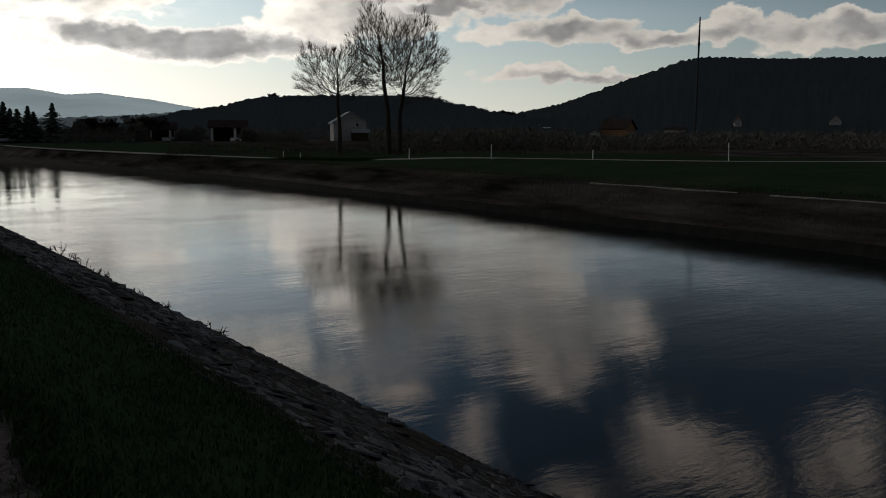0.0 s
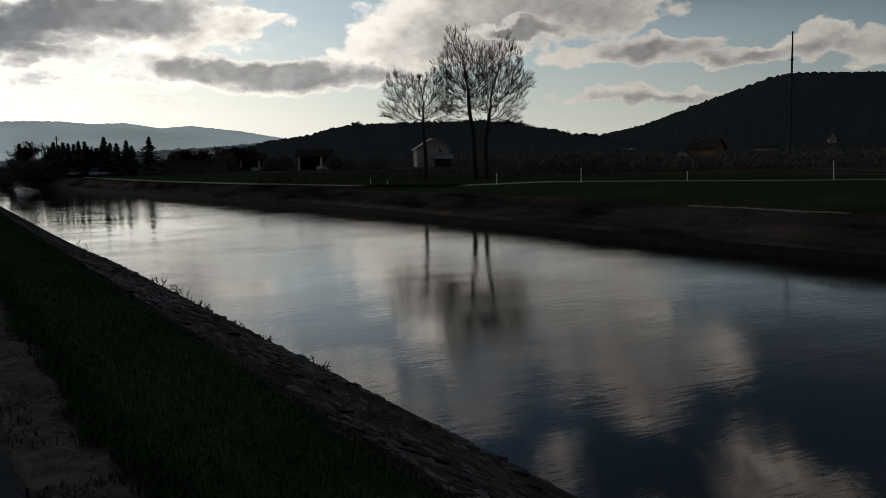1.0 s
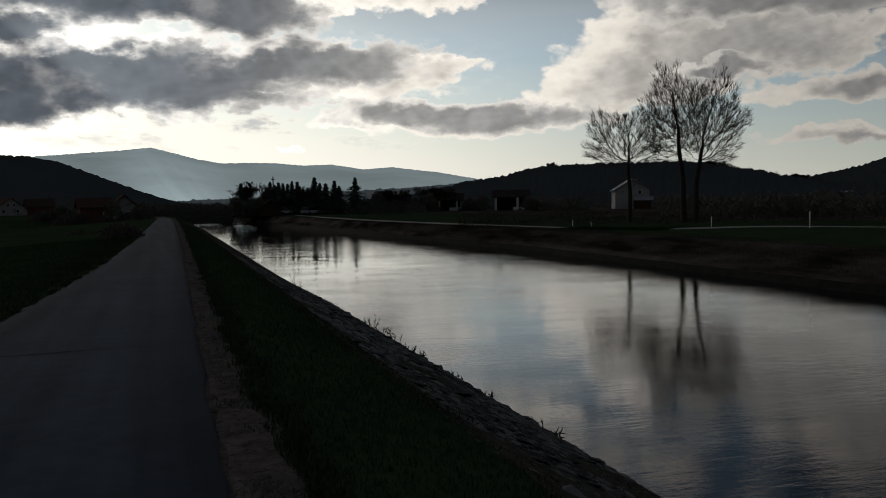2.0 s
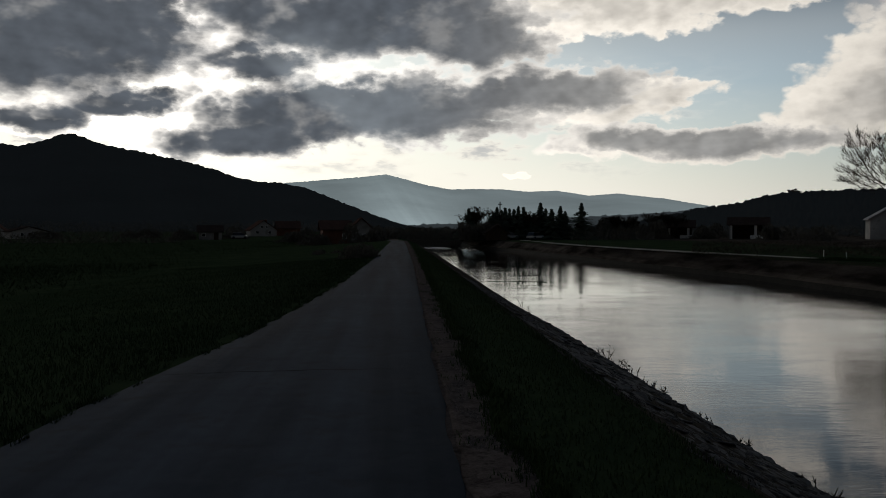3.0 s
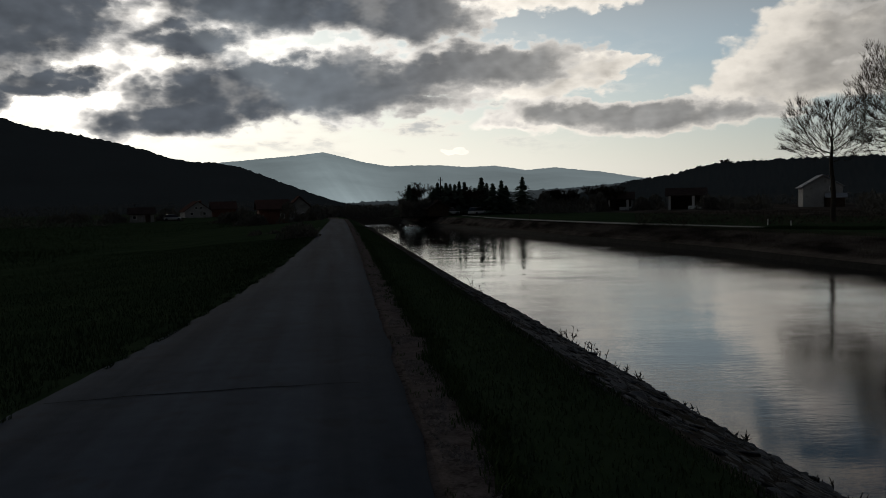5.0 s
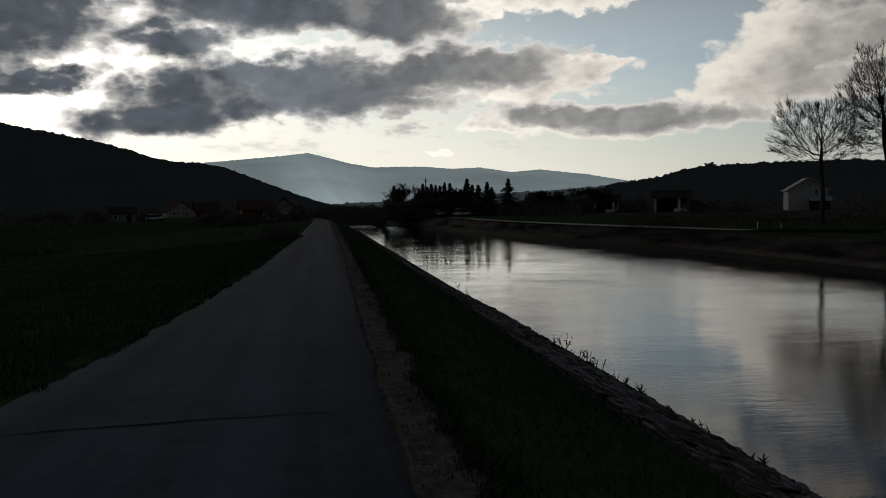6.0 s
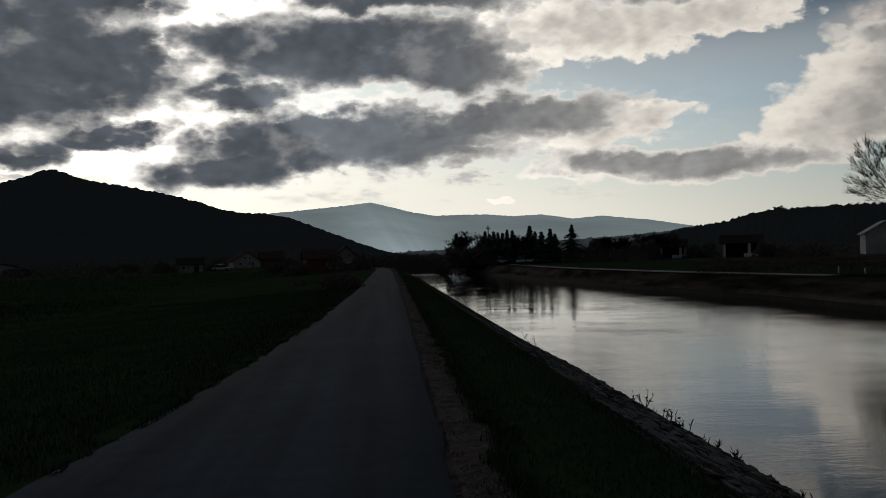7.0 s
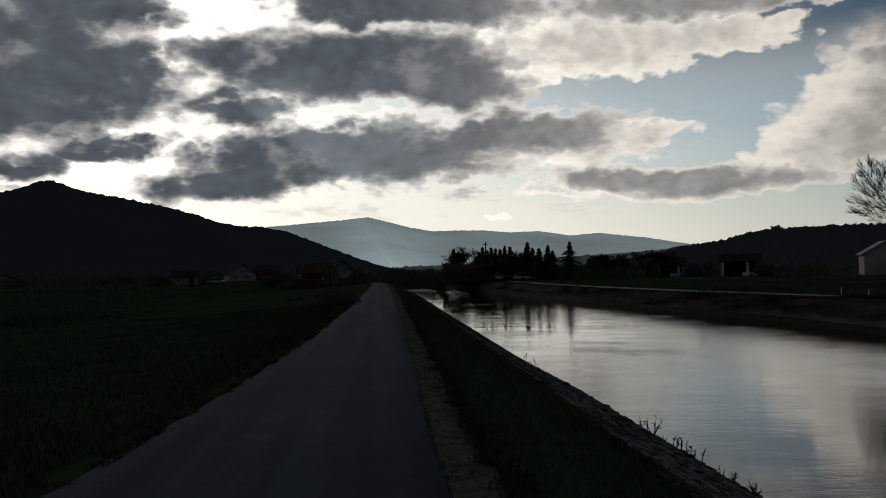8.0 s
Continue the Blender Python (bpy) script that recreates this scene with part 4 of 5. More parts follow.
def crown_tree(label, at, turn, fork, leader, radius, middle, size, seed, points=1500, lean=0.0):
    """A great bare tree: a leader with limbs that reach evenly for points strewn through its crown; local x runs across the line of sight."""
    rnd = np.random.default_rng(seed)
    x, y = at
    t = thing("bare_tree", label, "tree", "great bare trees", (x, y, FAR_Z + far_rise(x, y) - 0.1), turn)
    # goals, more of them towards the outer shell, in uneven lobes
    d = rnd.normal(size=(points, 3))
    d /= np.linalg.norm(d, axis=1)[:, None]
    r = rnd.uniform(0.10, 1.0, points) ** 0.45
    lobes = 1 + 0.13 * np.sin(d[:, :1] * 5 + seed) + 0.12 * np.sin(d[:, 2:] * 7 + 2 * seed) + 0.07 * rnd.normal(size=(points, 1))
    goals = d * r[:, None] * lobes * np.array(size) + np.array(middle)
    goals = goals[goals[:, 2] > fork - 0.6]
    step = 0.24
    n, first = int(leader / step), int(fork / step)
    nodes, parent = [], []
    for i in range(n + 1):
        u = i / n
        nodes.append(np.array((lean * u * u + 0.10 * math.sin(i * 0.31 + seed) * u, 0.08 * math.cos(i * 0.4) * u, leader * u)))
        parent.append(i - 1)
    for _ in range(70):
        arr = np.array(nodes)
        live = arr[first:]
        dist2 = (goals ** 2).sum(1)[:, None] + (live ** 2).sum(1)[None, :] - 2 * goals @ live.T
        best = dist2.argmin(1) + first
        gap = np.sqrt(np.maximum(dist2.min(1), 1e-6))
        keep = gap > 0.30
        goals, best, gap = goals[keep], best[keep], gap[keep]
        if not len(goals) or len(nodes) > 6500:
            break
        pull = np.zeros((len(nodes), 3))
        np.add.at(pull, best, (goals - arr[best]) / gap[:, None])
        for i in np.unique(best):
            v = pull[i] / (np.linalg.norm(pull[i]) + 1e-6)
            v = v + rnd.normal(size=3) * 0.20 + np.array((0, 0, 0.16))
            v = v / np.linalg.norm(v)
            nodes.append(arr[i] + v * step)
            parent.append(int(i))
    # thickness from the tips down
    count = len(nodes)
    load = np.zeros(count)
    kids = [[] for _ in range(count)]
    for i, p in enumerate(parent):
        if p >= 0:
            kids[p].append(i)
    for i in range(count - 1, -1, -1):
        if not kids[i]:
            load[i] = 1.0
        if parent[i] >= 0:
            load[parent[i]] += load[i]
    thick = 0.92 * radius * (load / load[first]) ** 0.52
    thick[: first + 1] = radius * np.linspace(1.4, 0.95, first + 1)
    thick = np.maximum(thick, 0.009)
    wood, fine_wood = Limbs(), Limbs()
    # chains of nodes become tubes
    started = [0] + [c for i in range(count) for c in sorted(kids[i], key=lambda q: -load[q])[1:]]
    for s in started:
        chain = [parent[s], s] if parent[s] >= 0 else [s]
        i = s
        while kids[i]:
            i = max(kids[i], key=lambda q: load[q])
            chain.append(i)
        pts = [Vector(nodes[j]) for j in chain]
        rad = [float(thick[j]) for j in chain]
        if parent[s] >= 0:
            rad[0] = rad[1]
        (wood if rad[0] > 0.03 else fine_wood).tube(pts, rad, 8 if rad[0] > 0.1 else (5 if rad[0] > 0.03 else 3))
    # sprays of last year's twigs
    pr = random.Random(seed)
    for i in range(n + 1, count):
        if load[i] > 8:
            continue
        for _ in range(4 if kids[i] else 10):
            p = Vector(nodes[i])
            out = (p - Vector((0, 0, fork + 1.0))).normalized()
            v = (out * 1.3 + Vector((pr.uniform(-0.9, 0.9), pr.uniform(-0.9, 0.9), pr.uniform(-0.2, 1.3)))).normalized()
            q = p + v * pr.uniform(0.2, 0.7)
            fine_wood.tube([p, q], [0.0075, 0.003], 3)
    for name, store, mat in (("trunk", wood, BARK), ("crown", fine_wood, TWIG)):
        ob = new(name, store.mesh(name, mat))
        ob.parent = t
    return t


# the three great bare trees across the river
crown_tree("tall bare broadleaf tree with a fine fan of twigs", (42.55, 60.0), -33, 5.2, 8.4, 0.19, (-1.0, 0, 9.3), (2.9, 2.6, 4.0), 3, 2000, lean=-0.6)
crown_tree("tall bare broadleaf tree spreading wide low limbs", (42.75, 58.6), -34, 4.7, 5.8, 0.18, (1.3, 0, 8.5), (3.2, 2.7, 3.3), 7, 1900, lean=0.3)
crown_tree("smaller bare broadleaf tree with a rounded crown", (40.7, 65.7), -31, 4.5, 5.9, 0.16, (-0.45, 0, 7.6), (3.4, 2.6, 2.8), 5, 1600, lean=-0.1)

# the hamlet's firs
FIR_A, FIR_B, FIR_C = fir_meshes(1, 9.0, 3.0), fir_meshes(2, 9.0, 2.6), fir_meshes(3, 9.0, 3.4)
for i, (az, el, wide) in enumerate(((6.75, 1.05, 1.2), (7.0, 1.4, 1.2), (7.3, 1.2, 1.2), (7.55, 1.35, 1.2), (7.85, 1.3, 1.1), (8.15, 1.25, 1.2), (8.45, 1.45, 1.1), (8.8, 1.4, 1.2), (9.15, 0.9, 1.2), (9.5, 1.0, 1.0), (9.95, 1.68, 1.35), (10.3, 1.3, 1.1), (10.7, 1.25, 1.3), (11.3, 1.45, 1.25), (11.6, 1.1, 1.1), (12.7, 1.66, 1.25), (5.05, 1.3, 1.5), (5.35, 1.1, 1.3), (6.55, 0.8, 1.0))):
    d = 157 + (i % 3) * 4
    foot = -0.65
    top = 1.6 + d * math.tan(radians(el))
    fir("dark spruce on the far bank by the hamlet", at_polar(az, d, foot), (FIR_A, FIR_B, FIR_C)[i % 3], (top - foot) / 9.0, wide * (1.0 if az < 6 else 1.3), 37.0 * i)
for i, (az, el, d) in enumerate(((5.5, 1.45, 164), (5.95, 1.5, 162), (9.35, 1.15, 158), (14.9, 0.85, 170), (15.9, 0.8, 172), (17.4, 1.1, 175), (18.1, 1.05, 176), (18.7, 0.95, 178))):
    top = 1.6 + d * math.tan(radians(el))
    bare_tree("thin bare tree among the hamlet's hedges", at_polar(az, d, -0.65), top + 0.65, 1.6, 0.12, 40 + i, depth=5, spread=0.8, limbs=6, group="bare hamlet trees", fat=0.014, crown=2.4)
for i, (az, high, wide) in enumerate(((13.6, 3.3, 2.4), (14.4, 3.6, 2.6), (15.3, 3.5, 2.6), (16.1, 3.1, 2.4), (17.2, 2.9, 2.2), (17.9, 2.9, 2.4), (5.0, 1.6, 1.6), (8.0, 1.8, 2.5), (9.3, 1.8, 2.5), (10.5, 1.9, 2.4), (11.9, 1.7, 2.0), (20.8, 2.4, 3.0), (25.0, 2.2, 3.0), (27.3, 2.1, 3.0))):
    shrub("dark hedge bushes beside the houses", at_polar(az, 166 + (i % 4) * 3, -0.65), wide, 2.0, high * 1.25, 60 + i, 2200, 0.6)

def crest_fringe(name, label, az0, az1, dist, rows, n, seed, high):
    """A fringe of leafless twigs along a wooded crest, too fine to count."""
    rnd = random.Random(seed)
    azs, els = zip(*rows)
    v, f = [], []
    for _ in range(n):
        az = rnd.uniform(az0, az1)
        x, y, _z = at_polar(az, dist - rnd.uniform(0, 8))
        z = 1.6 + dist * math.tan(radians(float(np.interp(az, azs, els)))) - 1.2
        lump = max(0.15, 0.55 + 0.8 * noise.noise(Vector((az * 3.1, seed, 0.0))) + 0.4 * noise.noise(Vector((az * 11.0, seed, 4.0))))
        z += rnd.uniform(-0.5, 1.0) * high * lump
        t = Vector((rnd.uniform(-0.5, 0.5), rnd.uniform(-0.5, 0.5), 1.0)) * high * 0.45 * rnd.uniform(0.5, 1.3)
        b = len(v)
        v += [(x - 0.06, y, z), (x + 0.06, y, z), (x + t.x, y + t.y, z + t.z)]
        f.append((b, b + 1, b + 2))
    return tagged(new(name, soup(name, v, f, BRUSH)), label, "brush", kind="stuff")


crest_fringe("crest_scrub", "leafless scrub along the low hill's crest", 20.5, 42.5, 478,
             [(20.8, 1.15), (22.3, 1.3), (23.2, 1.5), (24.2, 1.8), (25.7, 2.05), (27.6, 2.1), (30.3, 2.2), (34.1, 2.25), (36.3, 1.95), (38.9, 1.5), (40, 1.25), (42.5, 1.0)], 16000, 5, 2.6)
# single trees standing out on the crest of the near hill
for i, (az, el, high, crown) in enumerate(((25.85, 2.0, 5.0, 3.0), (23.4, 1.5, 3.5, 2.5), (36.0, 1.98, 4.5, 3.0), (36.6, 1.9, 4.5, 2.6), (37.2, 1.8, 3.5, 2.4), (33.1, 2.2, 3.2, 2.4), (40.9, 1.12, 3.5, 2.4), (41.5, 1.08, 3.2, 2.4), (41.2, 1.1, 3.0, 2.2))):
    x, y, _ = at_polar(az, 470)
    bare_tree("bare round-crowned tree on the hill's crest", (x, y, 1.6 + 470 * math.tan(radians(el)) - 2.2), high + 1.0, 1.2, 0.2, 80 + i, depth=4, spread=1.1, limbs=5, group="crest trees", fat=0.07, crown=crown)

# ------------------------------------------------------------------ houses


def house(label, at, turn, wide, deep, eaves, ridge, walls, roof, windows=(), door=None, chimney=None, over=0.45, ridge_along="y"):
    """Gabled house: base at its corner-free middle, gable fronts face -y when the ridge runs along y."""
    t = thing("house", label, "house", "village houses", at, turn)
    hw, hd = wide / 2, deep / 2
    bm = bmesh.new()
    if ridge_along == "y":
        prof = [(-hw, 0), (hw, 0), (hw, eaves), (0, ridge), (-hw, eaves)]
        a = [bm.verts.new((x, -hd, z)) for x, z in prof]
        b = [bm.verts.new((x, hd, z)) for x, z in prof]
    else:
        prof = [(-hd, 0), (hd, 0), (hd, eaves), (0, ridge), (-hd, eaves)]
        a = [bm.verts.new((hw, y, z)) for y, z in prof]
        b = [bm.verts.new((-hw, y, z)) for y, z in prof]
    bm.faces.new(a)
    bm.faces.new(b[::-1])
    for i in range(5):
        j = (i + 1) % 5
        bm.faces.new((a[j], a[i], b[i], b[j]))
    bmesh.ops.recalc_face_normals(bm, faces=bm.faces)
    part("wall", bm, walls, t)
    # two roof slabs that overhang
    half = hw if ridge_along == "y" else hd
    run = (hd if ridge_along == "y" else hw) + over
    drop = (ridge - eaves) / half
    for s in (-1, 1):
        bm = bmesh.new()
        lo, hi = half + over, -0.02
        zs = [ridge - drop * lo + 0.06, ridge - drop * hi + 0.06]
        pts = []
        for thick in (0.0, 0.16):
            for u, z in ((lo, zs[0]), (hi, zs[1])):
                for e in (-run, run):
                    p = (s * u, e, z + thick) if ridge_along == "y" else (e, s * u, z + thick)
                    pts.append(bm.verts.new(p))
        for q in ((0, 1, 3, 2), (4, 6, 7, 5), (0, 2, 6, 4), (1, 5, 7, 3), (0, 4, 5, 1), (2, 3, 7, 6)):
            bm.faces.new([pts[k] for k in q])
        bmesh.ops.recalc_face_normals(bm, faces=bm.faces)
        part("roof", bm, roof, t)
    front = -hd
    for x, z, w, h in windows:
        wf = part("window", a_box(x - w / 2, front - 0.05, z, x + w / 2, front + 0.02, z + h), PAINT_WHITE, t)
        part("pane", a_box(x - w / 2 + 0.08, front - 0.075, z + 0.08, x + w / 2 - 0.08, front - 0.05, z + h - 0.08), WINDOW, wf)
        part("sill", a_box(x - w / 2 - 0.08, front - 0.16, z - 0.07, x + w / 2 + 0.08, front, z - 0.004), CONCRETE, wf)
    if door:
        x, w, h = door
        part("door", a_box(x - w / 2, front - 0.06, 0.0, x + w / 2, front + 0.02, h), DARK_WOOD, t)
    if chimney:
        x, y, z = chimney
        c = part("chimney", a_box(x - 0.3, y - 0.3, z - 1.2, x + 0.3, y + 0.3, z), BRICK_WALL, t)
        part("chimney_cap", a_box(x - 0.4, y - 0.4, z, x + 0.4, y + 0.4, z + 0.1), CONCRETE, c)
    return t


def porch_house(label, at, turn, wide, deep, high, opens):
    """Low building with a dark open front between pale piers under a flat-pitched roof."""
    t = thing("farm_building", label, "building", "farm buildings", at, turn)
    hw, hd = wide / 2, deep / 2
    part("back_wall", a_box(-hw, hd - 0.3, 0, hw, hd, high), DARK_WOOD, t)
    for s in (-1, 1):
        part("side_wall", a_box(s * hw - (0.3 if s > 0 else 0), -hd, 0, s * hw + (0.3 if s < 0 else 0), hd - 0.302, high), PLASTER, t)
    for x0, x1 in opens:
        part("pier", a_box(x0, -hd, 0, x1, -hd + 0.3, high), PAINT_WHITE, t)
    part("parapet", a_box(hw * 0.1, -hd + 0.04, 0, hw * 0.9, -hd + 0.24, 0.75), PAINT_WHITE, t)
    bm = bmesh.new()
    pts = [(-hw - 0.5, -hd - 0.6, high), (hw + 0.5, -hd - 0.6, high), (hw + 0.5, 0, high + 1.5), (-hw - 0.5, 0, high + 1.5), (hw + 0.5, hd + 0.6, high), (-hw - 0.5, hd + 0.6, high)]
    lo = [bm.verts.new(p) for p in pts]
    hi = [bm.verts.new((p[0], p[1], p[2] + 0.18)) for p in pts]
    for q in ((0, 1, 2, 3), (3, 2, 4, 5)):
        bm.faces.new([lo[k] for k in q[::-1]])
        bm.faces.new([hi[k] for k in q])
    for i, j in ((0, 1), (1, 2), (2, 4), (4, 5), (5, 3), (3, 0)):
        bm.faces.new((lo[i], lo[j], hi[j], hi[i]))
    bmesh.ops.recalc_face_normals(bm, faces=bm.faces)
    part("roof", bm, TILE_DARK, t)
    return t


def facing(az):
    """Turn of a house whose front looks back along the line of sight."""
    return -az


WIN4 = ((-2.0, 1.0, 1.0, 1.2), (2.0, 1.0, 1.0, 1.2), (-1.3, 3.7, 0.9, 1.1), (1.3, 3.7, 0.9, 1.1))
# across the river
house("white gabled house with a pale roof behind the trees", (94.6, 155.6, -0.6), -24, 7.0, 8.0, 3.9, 6.0, PLASTER, TILE_PALE, ((1.5, 3.0, 0.8, 0.9), (2.2, 1.0, 0.8, 1.0)), (0.6, 0.7, 2.0), (1.4, 1.5, 6.1))
house("small lean-to house with a pale roof edge", (95.0, 150.9, -0.6), -31, 3.0, 4.0, 1.8, 2.4, DARK_WOOD, TILE_PALE, (), None, None, ridge_along="x")
porch_house("low farm building with white piers and an open front", at_polar(23.2, 180, -0.65), facing(23.2), 7.2, 6.0, 2.7, ((-3.45, -3.0), (1.1, 1.6)))
porch_house("low farm building with white piers among hedges", at_polar(19.0, 182, -0.65), facing(19.0), 6.0, 6.0, 2.2, ((-2.0, -1.6), (1.7, 2.2)))
house("ochre house with a dark roof and a white gable", at_polar(48.6, 190, -0.6), facing(48.6) + 62, 4.4, 6.0, 2.9, 4.7, ORANGE, TILE_DARK, ((-1.0, 1.0, 0.8, 1.0), (1.0, 1.0, 0.8, 1.0)), None, (0.6, 1.0, 4.9))
house("small white outhouse beside the ochre house", at_polar(47.1, 188, -0.6), facing(47.1), 2.4, 3.0, 1.9, 2.5, PLASTER, TILE_DARK, ((0.0, 0.8, 0.7, 0.8),))
house("white house far off below the hill", at_polar(43.8, 391, 0.0), facing(43.8) + 40, 4.6, 6.0, 2.0, 3.2, PLASTER, TILE_PALE, ((0.0, 0.8, 0.9, 0.9),))
house("grey house far off below the hill", at_polar(52.2, 371, 1.2), facing(52.2) + 75, 4.0, 8.0, 1.2, 2.2, PLASTER, TILE_DARK, ())
house("white gable house among dark hedges", at_polar(56.0, 385, 3.8), facing(56.0) + 8, 2.8, 6.0, 2.2, 4.2, PLASTER, TILE_DARK, ((0.0, 1.2, 0.7, 0.9),))
house("white gable house standing alone under the hill", at_polar(61.65, 391, 4.6), facing(61.65) + 5, 4.2, 7.0, 1.6, 3.9, PLASTER, TILE_DARK, ((0.0, 1.2, 0.8, 0.9),))
house("small dark timber cottage among the firs", at_polar(6.9, 153, -0.65), facing(6.9) + 8, 3.6, 5.0, 1.4, 2.6, DARK_WOOD, TILE_DARK, (), (0.0, 0.9, 1.3), None)
# on the near side, beyond the field
house("raw red brick house with a tiled roof", at_polar(-4.05, 130, -1.0), facing(-4.05) + 4, 4.2, 6.0, 2.3, 3.5, BRICK_WALL, TILE, ((1.2, 0.9, 0.7, 0.8),), None, None, ridge_along="x")
house("grey plastered house end beside the brick house", at_polar(-2.35, 127, -1.0), facing(-2.35) + 4, 2.8, 6.0, 2.6, 3.9, PLASTER_GREY, TILE, ((0.4, 1.0, 0.6, 0.7),))
house("white gabled house with three dark windows", at_polar(-8.95, 260, -1.0), facing(-8.95) + 10, 7.6, 9.0, 1.9, 4.6, PLASTER, TILE, ((-1.9, 0.7, 0.9, 0.9), (1.7, 0.7, 0.9, 0.9), (-0.6, 2.4, 0.7, 0.8), (0.8, 2.4, 0.7, 0.8)), None, (1.6, 1.0, 5.0))
house("tiled house behind the white gabled house", at_polar(-7.2, 268, -1.0), facing(-7.2) + 5, 7.0, 7.0, 2.4, 4.4, BRICK_WALL, TILE, (), ridge_along="x")
house("low white house with a dark door", at_polar(-12.25, 190, -1.0), facing(-12.25), 4.8, 6.0, 1.7, 2.9, PLASTER_GREY, TILE_DARK, ((-1.4, 0.6, 0.8, 0.8),), (1.2, 1.0, 1.45), ridge_along="x")
house("white house with an outside stair in the field", at_polar(-23.2, 220, -1.0), facing(-23.2) + 12, 8.0, 7.0, 1.6, 2.7, PLASTER, TILE_DARK, ((-1.6, 0.6, 0.8, 0.8), (1.6, 0.6, 0.8, 0.8)), (0.2, 0.9, 1.4))
house("small white gable house behind the field", at_polar(-24.8, 250, -0.9), facing(-24.8) - 8, 4.4, 6.0, 1.8, 3.6, PLASTER, TILE, ((0.0, 0.9, 0.8, 0.8),))

# ------------------------------------------------------------------ poles, posts, mast


def marker_post(label, at, high, lean=0.0, mat=None):
    t = thing("marker_post", label, "post", "white track posts", at)
    t.matrix_world = pose(*at, 0, lean, 0)
    bm = a_box(-0.026, -0.026, -0.1, 0.026, 0.026, high, bevel=0.01)
    part("shaft", bm, mat or PAINT_WHITE, t)
    part("cap", a_box(-0.033, -0.033, high + 0.002, 0.033, 0.033, high + 0.03, bevel=0.01), mat or PAINT_WHITE, t)
    return t


for az, dist, high, lean in ((26.3, 74, 0.45, 2), (27.45, 70, 0.4, -3), (34.7, 61, 0.75, 1), (40.25, 57, 0.92, 0), (47.0, 56, 0.6, 1), (55.6, 56, 1.12, -4)):
    px, py, _ = at_polar(az, dist, 0, -4.7)
    marker_post("white painted marker post along the track", (px, py, FAR_Z + far_rise(px, py)), high, lean)
marker_post("short dark bollard beside the track", at_polar(13.1, 104, FAR_Z), 0.9, 0, DARK_WOOD)


def mast(at, high):
    t = thing("steel_mast", "tall thin grey steel mast in front of the hill", "mast", at=at)
    part("base_block", a_box(-0.6, -0.6, -0.2, 0.6, 0.6, 0.35, bevel=0.05), CONCRETE, t)
    part("pole", tube(bmesh.new(), (0, 0, 0.3), (0, 0, high * 0.8), 0.16, 0.13, 12), STEEL, t)
    part("upper_pole", tube(bmesh.new(), (0, 0, high * 0.79), (0, 0, high), 0.13, 0.09, 10), STEEL, t)
    part("flange", tube(bmesh.new(), (0, 0, high * 0.785), (0, 0, high * 0.8), 0.2, 0.2, 12), STEEL, t)
    return t


mast(at_polar(53.5, 130, -0.6), 18.6)


def power_pole(label, at, high, turn):
    t = thing("power_pole", label, "pole", "power poles", at, turn)
    part("pole", tube(bmesh.new(), (0, 0, -0.1), (0, 0, high), 0.15, 0.1, 8), DARK_WOOD, t)
    part("crossarm", a_box(-0.4, -0.05, high - 0.6, 0.4, 0.05, high - 0.5), DARK_WOOD, t)
    for x in (-0.34, 0.34):
        part("insulator", tube(bmesh.new(), (x, 0, high - 0.5), (x, 0, high - 0.36), 0.05, 0.03, 6), CONCRETE, t)
    return t


power_pole("wooden power pole rising out of the firs", at_polar(7.2, 160, -0.65), 7.2, 10)


def parked_car(label, at, turn):
    t = thing("parked_car", label, "car", "parked cars", at, turn)
    bm = a_box(-1.8, -0.8, 0.32, 1.8, 0.8, 0.82, bevel=0.16)
    part("body", bm, CAR_WHITE, t)
    bm = bmesh.new()
    lo = [bm.verts.new(p) for p in ((-1.7, -0.78, 0.84), (1.25, -0.78, 0.84), (1.25, 0.78, 0.84), (-1.7, 0.78, 0.84))]
    hi = [bm.verts.new(p) for p in ((-1.25, -0.62, 1.42), (0.5, -0.62, 1.42), (0.5, 0.62, 1.42), (-1.25, 0.62, 1.42))]
    bm.faces.new(hi)
    for i in range(4):
        bm.faces.new((lo[i], lo[(i + 1) % 4], hi[(i + 1) % 4], hi[i]))
    part("cabin", bm, WINDOW, t)
    part("roof_panel", a_box(-1.25, -0.62, 1.424, 0.5, 0.62, 1.47, bevel=0.02), CAR_WHITE, t)
    for x in (-1.3, 1.3):
        for y in (-0.8, 0.8):
            w = part("wheel", tube(bmesh.new(), (x, y - 0.1, 0.32), (x, y + 0.1, 0.32), 0.32, 0.32, 14), RUBBER, t)
            part("rim", tube(bmesh.new(), (x, y - 0.115, 0.32), (x, y + 0.115, 0.32), 0.18, 0.18, 10), STEEL, w)
    return t


parked_car("white car parked among the firs", at_polar(7.75, 154, -0.65), 22)
parked_car("white car parked on the grass by the hedge", at_polar(9.6, 153, -0.65), 48)
parked_car("pale car parked beside the low white house", at_polar(-10.4, 196, -1.0), 15)

# ------------------------------------------------------------------ brush and hedges on the fields


